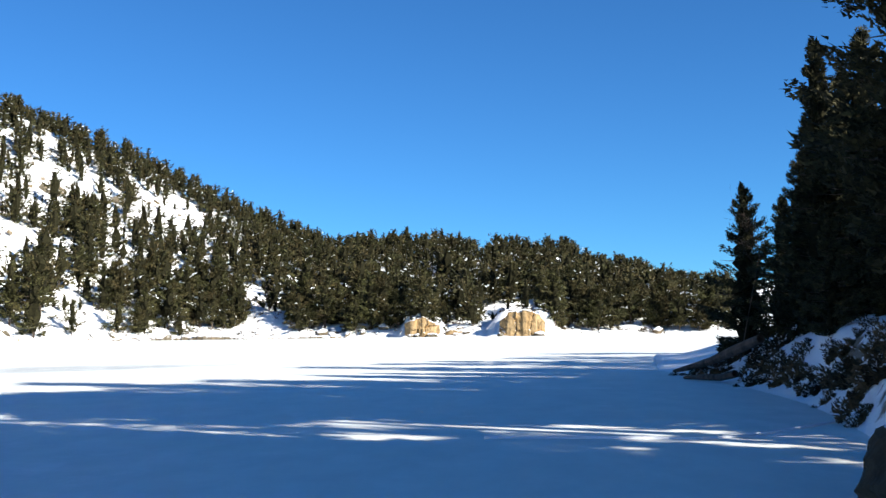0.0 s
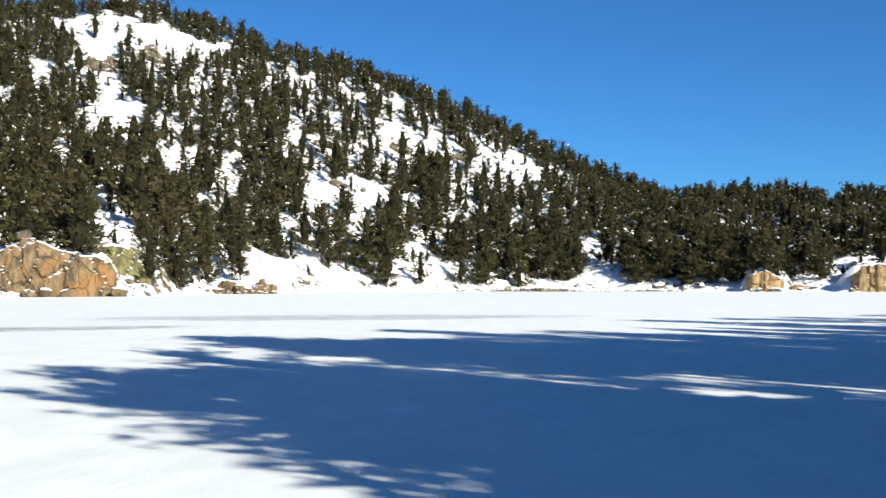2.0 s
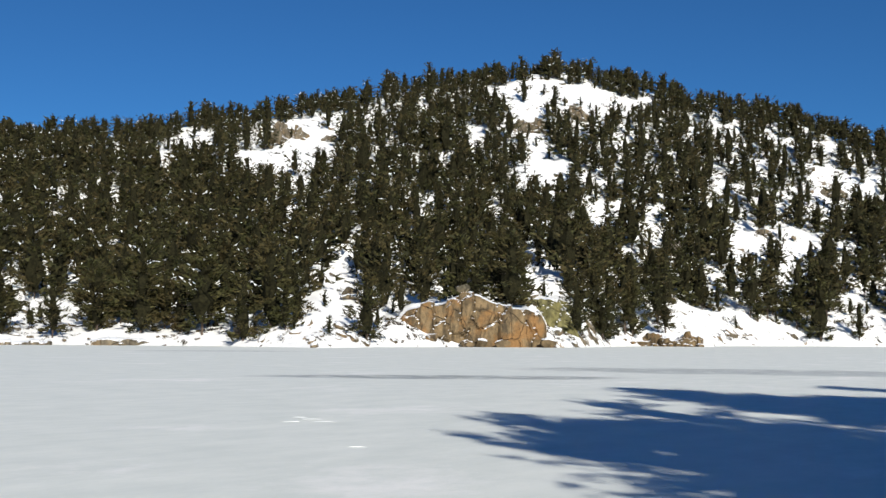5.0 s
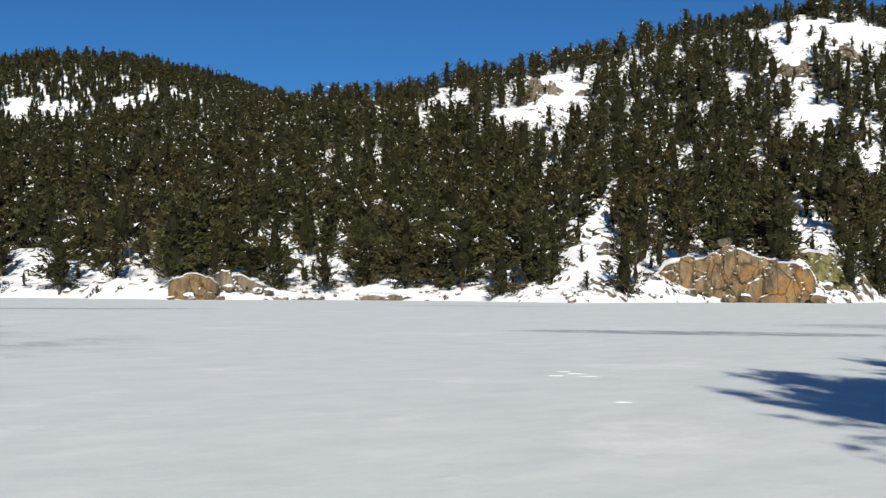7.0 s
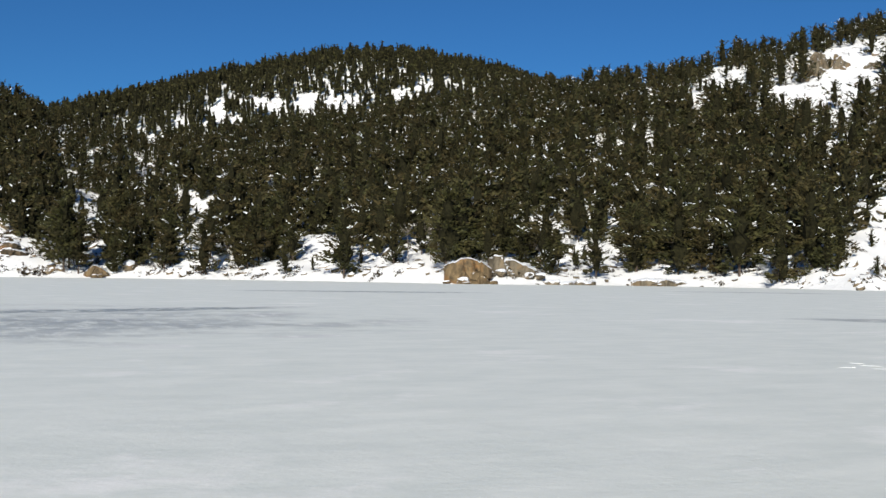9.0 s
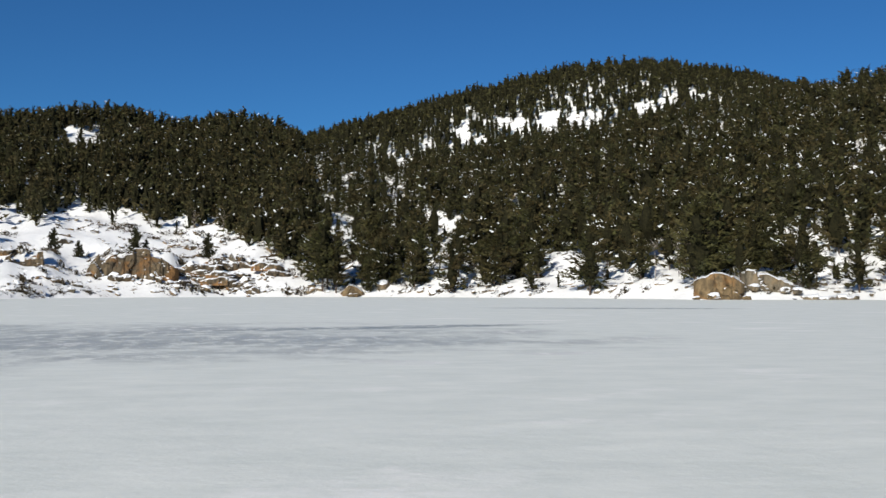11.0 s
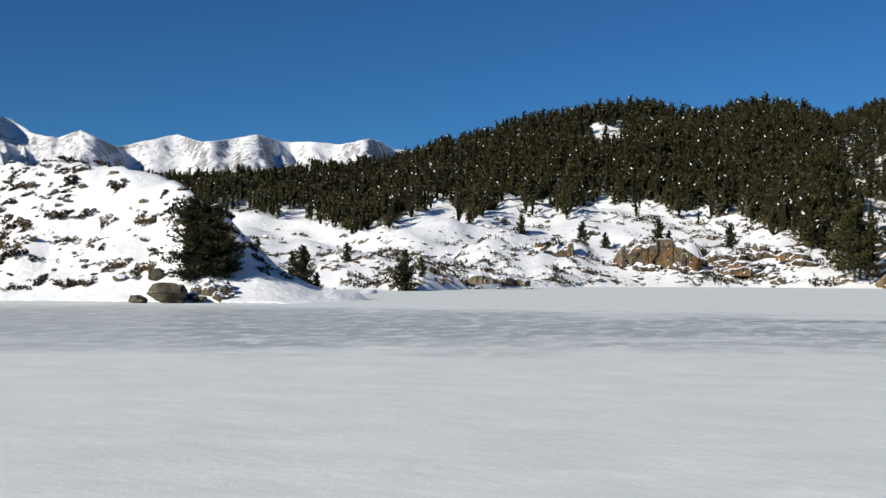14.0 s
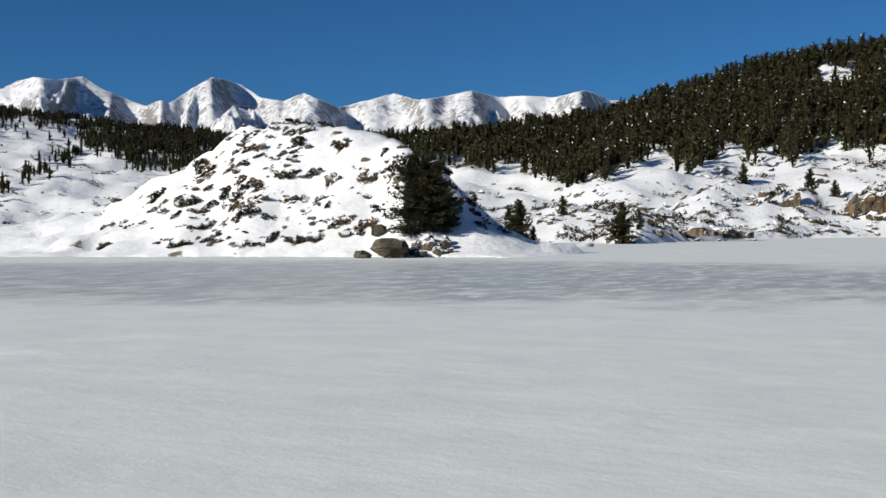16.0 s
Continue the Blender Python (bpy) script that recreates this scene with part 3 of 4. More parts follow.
def forest(name, label, places, seed, variants, scale=1.0):
    """Pines too many to count, as one mesh."""
    x, y, z = places
    r = np.random.default_rng(seed)
    vs, fs, ms, base = [], [], [], 0
    kind = r.integers(0, len(variants), len(x))
    for k, (v0, f0, m0) in enumerate(variants):
        sel = np.flatnonzero(kind == k)
        if not len(sel):
            continue
        turn, size = r.uniform(0, 6.283, len(sel)), np.clip(r.normal(0.95, 0.20, len(sel)), 0.45, 1.28) * (scale if isinstance(scale, float) else scale[sel])
        c, s = np.cos(turn)[:, None], np.sin(turn)[:, None]
        px = (v0[None, :, 0] * c - v0[None, :, 1] * s) * size[:, None] + x[sel][:, None]
        py = (v0[None, :, 0] * s + v0[None, :, 1] * c) * size[:, None] + y[sel][:, None]
        pz = v0[None, :, 2] * size[:, None] + z[sel][:, None] - 0.2
        vs.append(np.stack([px, py, pz], -1).reshape(-1, 3))
        fs.append((f0[None] + (np.arange(len(sel)) * len(v0))[:, None, None]).reshape(-1, 3) + base)
        ms.append(np.tile(m0, len(sel)))
        base += len(sel) * len(v0)
    me = mesh_from(name, np.concatenate(vs), np.concatenate(fs), [M_PINE, M_SNOW, M_BARK, M_INNER_SHADE], np.concatenate(ms))
    return tagged(new(name, me), label, "forest", kind="stuff")


def forest_variant(seed, bunches, per, height=8.5, radius=1.8, snow=0.25, spread=0.6, spray=0.6, core=(5, 5, 0.5), slim=0.24):
    r = np.random.default_rng(seed)
    v, f, m = crown_sprays(r, height, radius * r.uniform(0.65, 1.3), r.uniform(0.04, 0.18), r.uniform(0.48, 0.80), bunches, per, spread, spray, snow, r.normal() * 0.03, slim, core)
    tv, tf = stem(height * 0.6, 0.13, 0, 3, 2, 0.08)
    return np.concatenate([v, tv]), np.concatenate([f, tf + len(v)]), np.concatenate([m, np.full(len(tf), 2)])


# near row of the far shore: single trees
x, y, z, az, d = scatter(5000, -90, 15, lambda a: at(SHORE, a) - 2, lambda a: at(RIDGE_AT, a) + 8, 5, 0.86)
order = np.argsort(d - at(SHORE, az))
r = np.random.default_rng(11)
for i in order[:180]:
    k = int(r.integers(0, 8))
    s = float(np.clip(r.normal(0.98, 0.24), 0.35, 1.4))
    pine(SHORE_PINES[k], (x[i], y[i], z[i]), s, float(r.uniform(0, 360)),
         "tall dark green mountain pine on the snowy lake shore" if s > 0.9 else "small dark green mountain pine on the snowy lake shore", group="pines along the far shore")
rest = order[180:]
rc = np.random.default_rng(19)
crest_az = rc.uniform(-92, 14, 600)
crest_d = at(RIDGE_AT, crest_az) + rc.uniform(-9, 8, 600)
x, y, az, d = np.append(x, crest_d * np.sin(np.radians(crest_az))), np.append(y, crest_d * np.cos(np.radians(crest_az))), np.append(az, crest_az), np.append(d, crest_d)
z = np.append(z, land(x[-600:], y[-600:]))
rest = np.append(rest, np.arange(len(x) - 600, len(x)))
HILL = [forest_variant(200 + i, 23, 8, 9.2, 4.0, 0.13, 0.72, 0.98, (4, 5, 0.32), 0.28) for i in range(14)]
forest("hillside_forest", "dense dark green pine forest on the snowy hillside", (x[rest], y[rest], z[rest]), 12, HILL, (0.72 + 0.28 * ease(az[rest], -90, -72)) * (1 - 0.22 * ease(d[rest], at(RIDGE_AT, az[rest]) - 60, at(RIDGE_AT, az[rest]) - 10)))
LOW = [forest_variant(240 + i, 12, 4, 8.4, 4.0, 0.13, 0.85, 1.4, (4, 4, 0.34), 0.28) for i in range(8)]
rc = np.random.default_rng(23)       # scrub pines out in the clearings
sa = rc.uniform(-90, 10, 620)
sd = at(SHORE, sa) + 4 + (at(RIDGE_AT, sa) - at(SHORE, sa) - 12) * rc.random(620)
sx, sy = sd * np.sin(np.radians(sa)), sd * np.cos(np.radians(sa))
forest("scrub_pines", "small dark scrub pines scattered over the snowy hillside", (sx, sy, land(sx, sy)), 24, LOW, 0.42)
x, y, z, az, d = scatter(7200, -117, -89, lambda a: at(SHORE, a) + 15, lambda a: at(RIDGE_AT, a) + 9, 6, 1.1)
forest("saddle_forest", "dense dark pine forest on the low wooded hill", (x, y, z), 13, LOW, 0.62 + 0.12 * ease(az, -111, -103))
x, y, z, az, d = scatter(2500, -126, -117, lambda a: at(SHORE, a) + 30, lambda a: at(RIDGE_AT, a) + 14, 7, 1.1)
line = []                             # a straggling file of pines down the valley side
rv = np.random.default_rng(16)
for k in range(70):
    a0 = -143.5 + 6.0 * rv.random()
    line.append(spot(a0, along(a0, 2.0 + 2.5 * (a0 + 143) / 5.0 + 0.25 * rv.normal())))
line = np.array(line)
FAR_PINES = [forest_variant(260 + i, 6, 2, 8.6, 3.3, 0.10, 0.9, 2.0, (3, 4, 0.45), 0.32) for i in range(6)]
forest("headland_forest", "dark pine forest behind the snowy knoll", (x, y, z), 15, LOW, 0.56)
x, y, z, az, d = scatter(12000, -147, -126, lambda a: at(SHORE, a) + 90, lambda a: at(RIDGE_AT, a) + 14, 9, 1.0)
forest("valley_forest", "dark pine forest in the snowy valley", tuple(np.concatenate([p, line[:, k]]) for k, p in enumerate((x, y, z))), 17, FAR_PINES, 0.4)
x, y, z, az, d = scatter(6200, -97, -57, lambda a: 0 * a + 560, lambda a: 0 * a + FAR_AT + 15, 8, 1.2)
forest("distant_forest", "distant pine forest on a rounded snowy hill", (x, y, z), 14, FAR_PINES, 1.1)

# ------------------------------------------------------------------ the near bank and its pines
SEEN_PINES = [pine_meshes(300, 10.0, 1.45, 0.03, 0.75, 190, 80, 0.17, 0.17, 0.0, M_NEAR, 50, 10, 0.26, (16, 9, 0.42), 1.3),
              pine_meshes(301, 10.0, 2.9, 0.03, 0.80, 110, 100, 0.24, 0.20, 0.0, M_NEAR, 50, 10, 0.26, (16, 9, 0.36), 1.1),
              pine_meshes(302, 10.0, 1.95, 0.08, 0.50, 190, 120, 0.22, 0.13, 0.0, M_NEAR, 80, 10, 0.26, (16, 9, 0.35))]
SHADE_PINES = [pine_meshes(310 + i, 10.0, 1.9 + 0.3 * i, 0.10, 0.42, 60, 15, 0.40, 0.50, 0.0, M_NEAR, 12, 6, 0.26, (8, 6, 0.25)) for i in range(4)]


def bank_pine(az, d, height, meshes, label="dark mountain pine in shade on the snowy bank"):
    return pine(meshes, spot(az, d), height / 10.0, 77.0 * az + 31 * d, label, group="pines on the near bank")


bank_pine(15.6, 40, 6.3, SEEN_PINES[1], "slender dark mountain pine at the tip of the snowy bank")
bank_pine(17.4, 39, 5.2, SEEN_PINES[1])
bank_pine(19.3, 34, 9.0, SEEN_PINES[0], "tall columnar dark mountain pine on the snowy bank")
bank_pine(20.6, 36, 8.0, SEEN_PINES[1])
bank_pine(18.4, 37, 6.2, SEEN_PINES[1])
bank_pine(24.5, 25, 13.5, SEEN_PINES[2], "tall spreading dark mountain pine on the snowy bank")
bank_pine(21.6, 33, 8.5, SEEN_PINES[1])
bank_pine(22.6, 30, 7.0, SEEN_PINES[0])
bank_pine(19.6, 29.5, 3.2, SEEN_PINES[1], "young dark mountain pine on the snowy bank")
r = np.random.default_rng(21)
made = 0
while made < 62:                      # the wood behind, beside the camera's view, that shades the ice
    px, py = r.uniform(7, 36), r.uniform(0, 62)
    az, d = math.degrees(math.atan2(px, py)), math.hypot(px, py)
    side = (px + 8.6) * 0.53 + (py - 13.3) * 0.848   # to the north of the wood's edge
    if az - math.degrees(7.0 / d) < 23.0 or side < 2.5 or abs(0.53 * px + 0.848 * py - 17.0) < 1.7:
        continue
    bank_pine(az, d, float(r.uniform(8, 15)), SHADE_PINES[int(r.integers(0, 4))])
    made += 1
EDGE_PINE = pine_meshes(320, 10.0, 2.5, 0.10, 0.42, 120, 32, 0.35, 0.38, 0.0, M_NEAR, 40, 8, 0.26, (8, 6, 0.25))
HIGH_PINE = pine_meshes(321, 10.0, 1.6, 0.62, 0.4, 80, 27, 0.35, 0.36, 0.0, M_NEAR, 24, 8, 0.26, (6, 6, 0.25))
bank_pine(58, 20.0, 16.5, HIGH_PINE)
bank_pine(62, 23.5, 17.5, HIGH_PINE)
bank_pine(50.3, 19.2, 9.2, HIGH_PINE)
bank_pine(61, 18.6, 16.0, HIGH_PINE)
bank_pine(48.4, 17.7, 17.0, HIGH_PINE)
bank_pine(44.0, 18.4, 14.0, HIGH_PINE)
bank_pine(78.0, 22.0, 14.0, SHADE_PINES[0])
bank_pine(75.8, 10.5, 12.4, EDGE_PINE)
bank_pine(77, 12.7, 14.0, EDGE_PINE)
bank_pine(49, 21.3, 15.0, SHADE_PINES[2])
bank_pine(57, 23.8, 16.0, EDGE_PINE)
bank_pine(70, 12.6, 13.2, EDGE_PINE)
bank_pine(60, 12, 12.0, SHADE_PINES[3])
bank_pine(46, 12.5, 14.0, SHADE_PINES[3])

# ------------------------------------------------------------------ rock
def rock_mesh(seed, material_of, boxy=0.5, rough=0.12, level=3, cuts=9):
    """A faceted granite block about one metre across, standing on its base."""
    r = np.random.default_rng(seed)
    bm = bmesh.new()
    bmesh.ops.create_icosphere(bm, subdivisions=level, radius=0.5)
    p = np.array([v.co[:] for v in bm.verts])
    faces = np.array([[v.index for v in f.verts] for f in bm.faces])
    bm.free()
    cube = p / np.abs(p).max(1, keepdims=True) * 0.5
    p = p * (1 - boxy) + cube * boxy
    for _ in range(cuts):
        n = r.normal(size=3)
        n /= np.linalg.norm(n)
        over = np.clip(p @ n - r.uniform(0.30, 0.46), 0, None)
        p -= over[:, None] * n[None]
    o = r.uniform(0, 50, 3)
    wave = np.array([noise.fractal(Vector(q * 3.2 + o), 1.0, 2.0, 4) for q in p])
    p *= (1 + rough * wave)[:, None]
    p[:, 2] += 0.42
    return mesh_from("rock", p, faces, [material_of], smooth=False)


GREY_ROCKS = [rock_mesh(420 + i, M_ROCK, 0.45, 0.14, 2, 9) for i in range(6)]
OCHRE_ROCKS = [rock_mesh(430 + i, M_CLIFF, 0.5, 0.14, 2, 9) for i in range(5)]
LEDGE_ROCKS = [rock_mesh(450 + i, M_LEDGE, 0.6, 0.14, 2, 9) for i in range(5)]
BOULDERS = [rock_mesh(440 + i, M_BOULDER, 0.5, 0.11, 4, 16) for i in range(4)]


def crag_mesh(seed, span, top, depth, mat, block=(2.6, 3.6), n=110, m=48, jag=0.42):
    """A rock face with joints: blocks stand out by different amounts, cracks lie back between them, the crest rolls back into the slope."""
    r = np.random.default_rng(seed)
    xs, hs = zip(*top)
    n, m = int(np.clip(span * 4, 20, n)), int(np.clip(max(hs) * 5, 12, m))
    s, t = np.meshgrid(np.linspace(0, 1, n), np.linspace(0, 1, m))
    X, crest = (s - 0.5) * span, np.interp(s, xs, hs)
    crest = crest * (1 + jag * fbm(X / 2.6 + seed, 0 * X + seed, 4, seed))
    col = np.floor((X + 0.5 * fbm(X / 3, 0 * X, 2, seed + 2)) / (block[0] * 0.9))
    crest = crest * (1 - 0.75 * jag * lattice(col, 0 * col, seed))      # jointed columns end at different heights
    face = np.clip(t / 0.8, 0, 1)
    Z = crest * (0.55 * face + 0.45 * np.sin(face * 1.5708))
    cells = max(4, int(span * max(hs) / (block[0] * block[1])))
    cx, cz = r.uniform(-0.55, 0.55, cells) * span, r.uniform(-0.1, 1.1, cells) * max(hs)
    push = r.uniform(-1, 1, cells)
    wx = X + 0.9 * fbm(X / 2.5, Z / 2.5, 3, seed + 3) * 2
    wz = Z + 0.9 * fbm(X / 2.5 + 9, Z / 2.5, 3, seed + 4) * 2
    dist = np.hypot((wx[..., None] - cx) / block[0], (wz[..., None] - cz) / block[1])
    near = np.sort(dist, -1)
    gap = near[..., 1] - near[..., 0]
    out = push[np.argmin(dist, -1)] * 0.19 * depth - 0.16 * depth * np.exp(-(gap / 0.04) ** 2)
    roll = np.clip((t - 0.8) / 0.2, 0, 1)
    Y = -out + 0.22 * depth * face ** 2 + 0.25 * depth * (lattice(col, 0 * col + 3, seed) - 0.5) + 0.8 * fbm(X / 4, Z / 4, 3, seed + 8) + roll * depth * 1.4 + 0.6 * fbm(X / 1.1, Z / 1.1, 3, seed + 5)
    Y += depth * 0.9 * np.abs(2 * s - 1) ** 6
    Z = Z + roll * 0.25 * depth * (0.4 + fbm(X / 2, Y / 2, 3, seed + 6))
    v = np.stack([X, Y, Z - 0.5], -1).reshape(-1, 3)
    i = (np.arange(m - 1)[:, None] * n + np.arange(n - 1)[None, :]).ravel()
    f = np.stack([i, i + 1, i + n + 1, i + n], 1)
    return mesh_from("crag", v, f, [mat])


def outcrop(name, label, az0, az1, d, top, seed, mat=None, foot=0.0, loose=5, depth=2.6, block=(2.6, 3.6), jag=0.42):
    """A crag with a few loose blocks at its foot: top is its crest in metres over its foot, by share of its length."""
    r = np.random.default_rng(seed)
    mid = radians((az0 + az1) / 2)
    span = 2 * d * math.tan(radians(abs(az1 - az0) / 2))
    thing = new(name)
    thing.matrix_world = pose(d * math.sin(mid), d * math.cos(mid), foot, 0, 0, -math.degrees(mid))
    face = new("rock_face", crag_mesh(seed, span, top, depth, mat or M_CLIFF, block, jag=jag))
    face.parent = thing
    rocks = OCHRE_ROCKS if (mat or M_CLIFF) is M_CLIFF else LEDGE_ROCKS if mat is M_LEDGE else GREY_ROCKS
    for k in range(loose):
        w = r.uniform(0.25, 0.6) * max(h for _, h in top) * 0.6 + 0.4
        b = new("block", rocks[k % 5])
        b.parent = thing
        x = r.uniform(-0.55, 0.55) * span
        px, py = d * math.sin(mid) + x * math.cos(mid), d * math.cos(mid) - x * math.sin(mid)
        gz = max(float(land(np.array([px]), np.array([py]))[0]), 0.0) - foot
        b.matrix_basis = pose(x, -0.5 - r.uniform(0, 0.8), min(gz, 1.0) - 0.15 * w, r.uniform(-12, 12), r.uniform(-12, 12), r.uniform(0, 360)) @ Matrix.Diagonal((w, w * 0.8, w * r.uniform(0.5, 0.8), 1))
    return tagged(thing, label, "rock outcrop", "rock outcrops")


outcrop("cliff", "rust-brown granite cliff with cracks above the ice", -42.7, -34.7, 163, [(0, 5.0), (0.06, 6.6), (0.3, 8.0), (0.45, 9.0), (0.55, 8.6), (0.7, 7.2), (0.85, 6.8), (0.95, 6.2), (1, 4.0)], 1, M_CLIFF, 0, 8, 2.8, (2.2, 4.8), 0.14)
outcrop("rock_outcrop", "olive-brown lichened granite crag with snow on its ledges", -36.5, -32.9, 173.5, [(0, 6.6), (0.5, 7.2), (0.8, 6.2), (1, 4.0)], 2, M_LICHEN, 1.8, 3, 2.6, (1.8, 3.2), 0.2)
outcrop("rock_outcrop", "pale ochre granite crag with upright cracks at the shore", 2.95, 5.4, 247, [(0, 4.6), (0.2, 6.2), (0.6, 6.6), (0.85, 5.6), (1, 4.0)], 5, M_OCHRE, 0, 4, 2.4, (1.2, 6.0), 0.16)
outcrop("rock_outcrop", "ochre granite block at the foot of the pines", -2.1, -0.2, 252, [(0, 4.0), (0.5, 5.6), (1, 3.4)], 6, M_OCHRE, 0, 4, 2.0, (1.6, 3.0), 0.2)
outcrop("rock_outcrop", "low ochre granite rocks in the snow", -0.4, 1.4, 254, [(0, 1.8), (0.5, 2.8), (1, 1.2)], 7, M_OCHRE, 0, 5, 1.6, (1.8, 1.8))
outcrop("rock_outcrop", "weathered orange granite boulder crag under pines", -68.3, -65.7, 155, [(0, 3.4), (0.35, 4.7), (0.7, 4.4), (1, 3.0)], 8, M_CLIFF, 0, 6, 2.2, (2.2, 3.0), 0.2)
outcrop("rock_outcrop", "brown granite ledge under pines", -65.9, -63.2, 160, [(0, 4.2), (0.5, 4.4), (1, 2.6)], 9, M_ROCK, 0.3, 5, 2.2, (1.8, 2.4), 0.25)
outcrop("rock_outcrop", "slanting orange granite slab at the shore", -86.9, -85.3, 196, [(0, 1.4), (0.3, 2.8), (0.6, 2.2), (1, 0.8)], 14, M_CLIFF, 0, 4, 2.0, (2.0, 3.0))
outcrop("rock_outcrop", "brown granite crag in a snowy gully", -83.2, -82.0, along(-82.6, 2.0), [(0, 3.6), (0.5, 6.2), (1, 3.8)], 15, M_ROCK, 8.2, 3)
outcrop("rock_outcrop", "pale brown granite crag in a snowy gully", -81.6, -80.4, along(-81, 2.6), [(0, 3.2), (0.5, 4.4), (1, 4.0)], 16, M_ROCK, 10.5, 3)


def crag_row(label, az0, az1, d, foot, tall, n, seed, mat, block=(1.3, 2.6)):
    """A broken band of small crags with snow between them."""
    r = np.random.default_rng(seed)
    for k in range(n):
        mid = az0 + (az1 - az0) * (k + 0.5 + 0.3 * r.normal()) / n
        half = abs(az1 - az0) / n * r.uniform(0.6, 1.05)
        h = r.uniform(*tall)
        outcrop("rock_outcrop", label, mid - half, mid + half, d + r.uniform(-2.5, 3.5), [(0, h * r.uniform(0.5, 0.9)), (0.3, h * r.uniform(0.8, 1.1)), (0.6, h * r.uniform(0.7, 1.1)), (1, h * r.uniform(0.4, 0.9))],
                seed * 10 + k, mat, r.uniform(*foot), 2, 1.9, block)


outcrop("rock_outcrop", "rust-brown flat-faced granite wall with snow on its ledges", -99.8, -95.2, 205, [(0, 4.6), (0.12, 6.6), (0.3, 7.8), (0.5, 7.4), (0.62, 8.0), (0.8, 6.4), (1, 3.6)], 51, M_LEDGE, 1.9, 6, 2.0, (1.7, 5.0), 0.3)
crag_row("stepped brown granite ledges with snow between", -96.0, -90.4, 213, (4.4, 6.0), (1.6, 3.0), 5, 52, M_LEDGE, (1.6, 1.8))
crag_row("dark brown granite ledges with snow between", -95.6, -89.6, 208, (1.6, 3.6), (1.2, 2.6), 6, 53, M_LEDGE, (1.8, 1.5))
crag_row("dark brown granite ledges with snow between", -97.0, -92.0, 210, (3.2, 4.4), (1.0, 2.0), 5, 60, M_LEDGE, (1.8, 1.5))
crag_row("dark brown granite shore rocks", -92.4, -88.6, 203, (-0.2, 0.2), (1.4, 3.4), 4, 54, M_LEDGE, (1.6, 1.8))
outcrop("rock_outcrop", "dark brown granite wall in the snow slope", -104.4, -101.0, 205, [(0, 2.0), (0.3, 3.6), (0.6, 3.4), (0.85, 3.8), (1, 2.0)], 55, M_LEDGE, 4.8, 5, 2.0, (1.2, 3.5), 0.8)
def ledges(az0, az1, up0, up1, n, seed, label, mat):
    """Short broken ledges lying on the slope at random."""
    r = np.random.default_rng(seed)
    for k in range(n):
        mid, up = float(r.uniform(az0, az1)), float(r.uniform(up0, up1))
        d, half, h = along(mid, up), float(r.uniform(0.25, 0.75)), float(r.uniform(0.9, 2.2))
        outcrop("rock_outcrop", label, mid - half, mid + half, d, [(0, h * 0.5), (0.3, h), (0.7, h * 0.9), (1, h * 0.5)], seed * 10 + k, mat, max(spot(mid, d)[2], 0.3) - 0.5, 1, 1.6, (1.0, 1.6), 0.6)


ledges(-106.0, -89.0, 0.2, 2.9, 30, 62, "short dark brown granite ledge with snow on it", M_LEDGE)
ledges(-119.0, -106.0, 0.2, 2.4, 16, 63, "short grey-brown granite ledge with snow on it", M_ROCK)
crag_row("low row of yellowish granite blocks at the shore", -32.0, -26.2, 201, (-0.2, 0.2), (1.2, 3.8), 7, 56, M_CLIFF)
crag_row("low brown granite ledges on the snowy shore", -62.8, -48.0, 158, (-0.2, 0.3), (0.8, 1.6), 8, 57, M_ROCK)
crag_row("low brown granite ledges on the snowy shore", -24.0, -6.0, 255, (-0.2, 0.3), (0.8, 2.0), 9, 58, M_ROCK)
crag_row("brown granite ledges on the snow slope", -113.0, -104.5, 150, (0.4, 2.0), (0.8, 1.8), 9, 59, M_ROCK)


def hill_crag(az0, az1, up, tall, seed, label, mat):
    d = along((az0 + az1) / 2, up)
    foot = spot((az0 + az1) / 2, d)[2] - 1.0
    return outcrop("rock_outcrop", label, az0, az1, d, [(0, tall * 0.5), (0.3, tall), (0.7, tall * 0.85), (1, tall * 0.4)], seed, mat, foot, 4)


for k, (a0, a1, up, tall) in enumerate([(-36.8, -34.0, 10.8, 8), (-34.0, -32.4, 11.6, 6), (-50.0, -47.4, 10.2, 8), (-47.0, -45.8, 10.2, 4), (-20.9, -19.4, 7.0, 5), (-17.4, -16.4, 6.6, 4), (-24.3, -22.8, 5.2, 4),
                                        (-14.2, -13.2, 2.6, 3), (-45.8, -44.4, 1.9, 4), (-61.4, -60.2, 1.9, 3), (-31.5, -30.4, 11.4, 4), (-114.6, -113.2, 3.0, 4), (-106.4, -105.2, 2.9, 3.5), (-118.4, -117.4, 3.4, 3.5),
                                        (-9.4, -8.4, 1.4, 3), (-40.5, -39.2, 11.6, 4)]):
    hill_crag(a0, a1, up, tall, 20 + k, "grey-brown granite crag between pines with snow on it", M_ROCK)


def lone_rock(name, label, az, d, size, mesh, turn, sink=0.1):
    x, y, z = spot(az, d)
    ob = new(name, mesh)
    ob.matrix_world = pose(x, y, max(z, 0) - sink * size[2], 0, 0, turn) @ Matrix.Diagonal((*size, 1))
    return tagged(ob, label, "boulder")


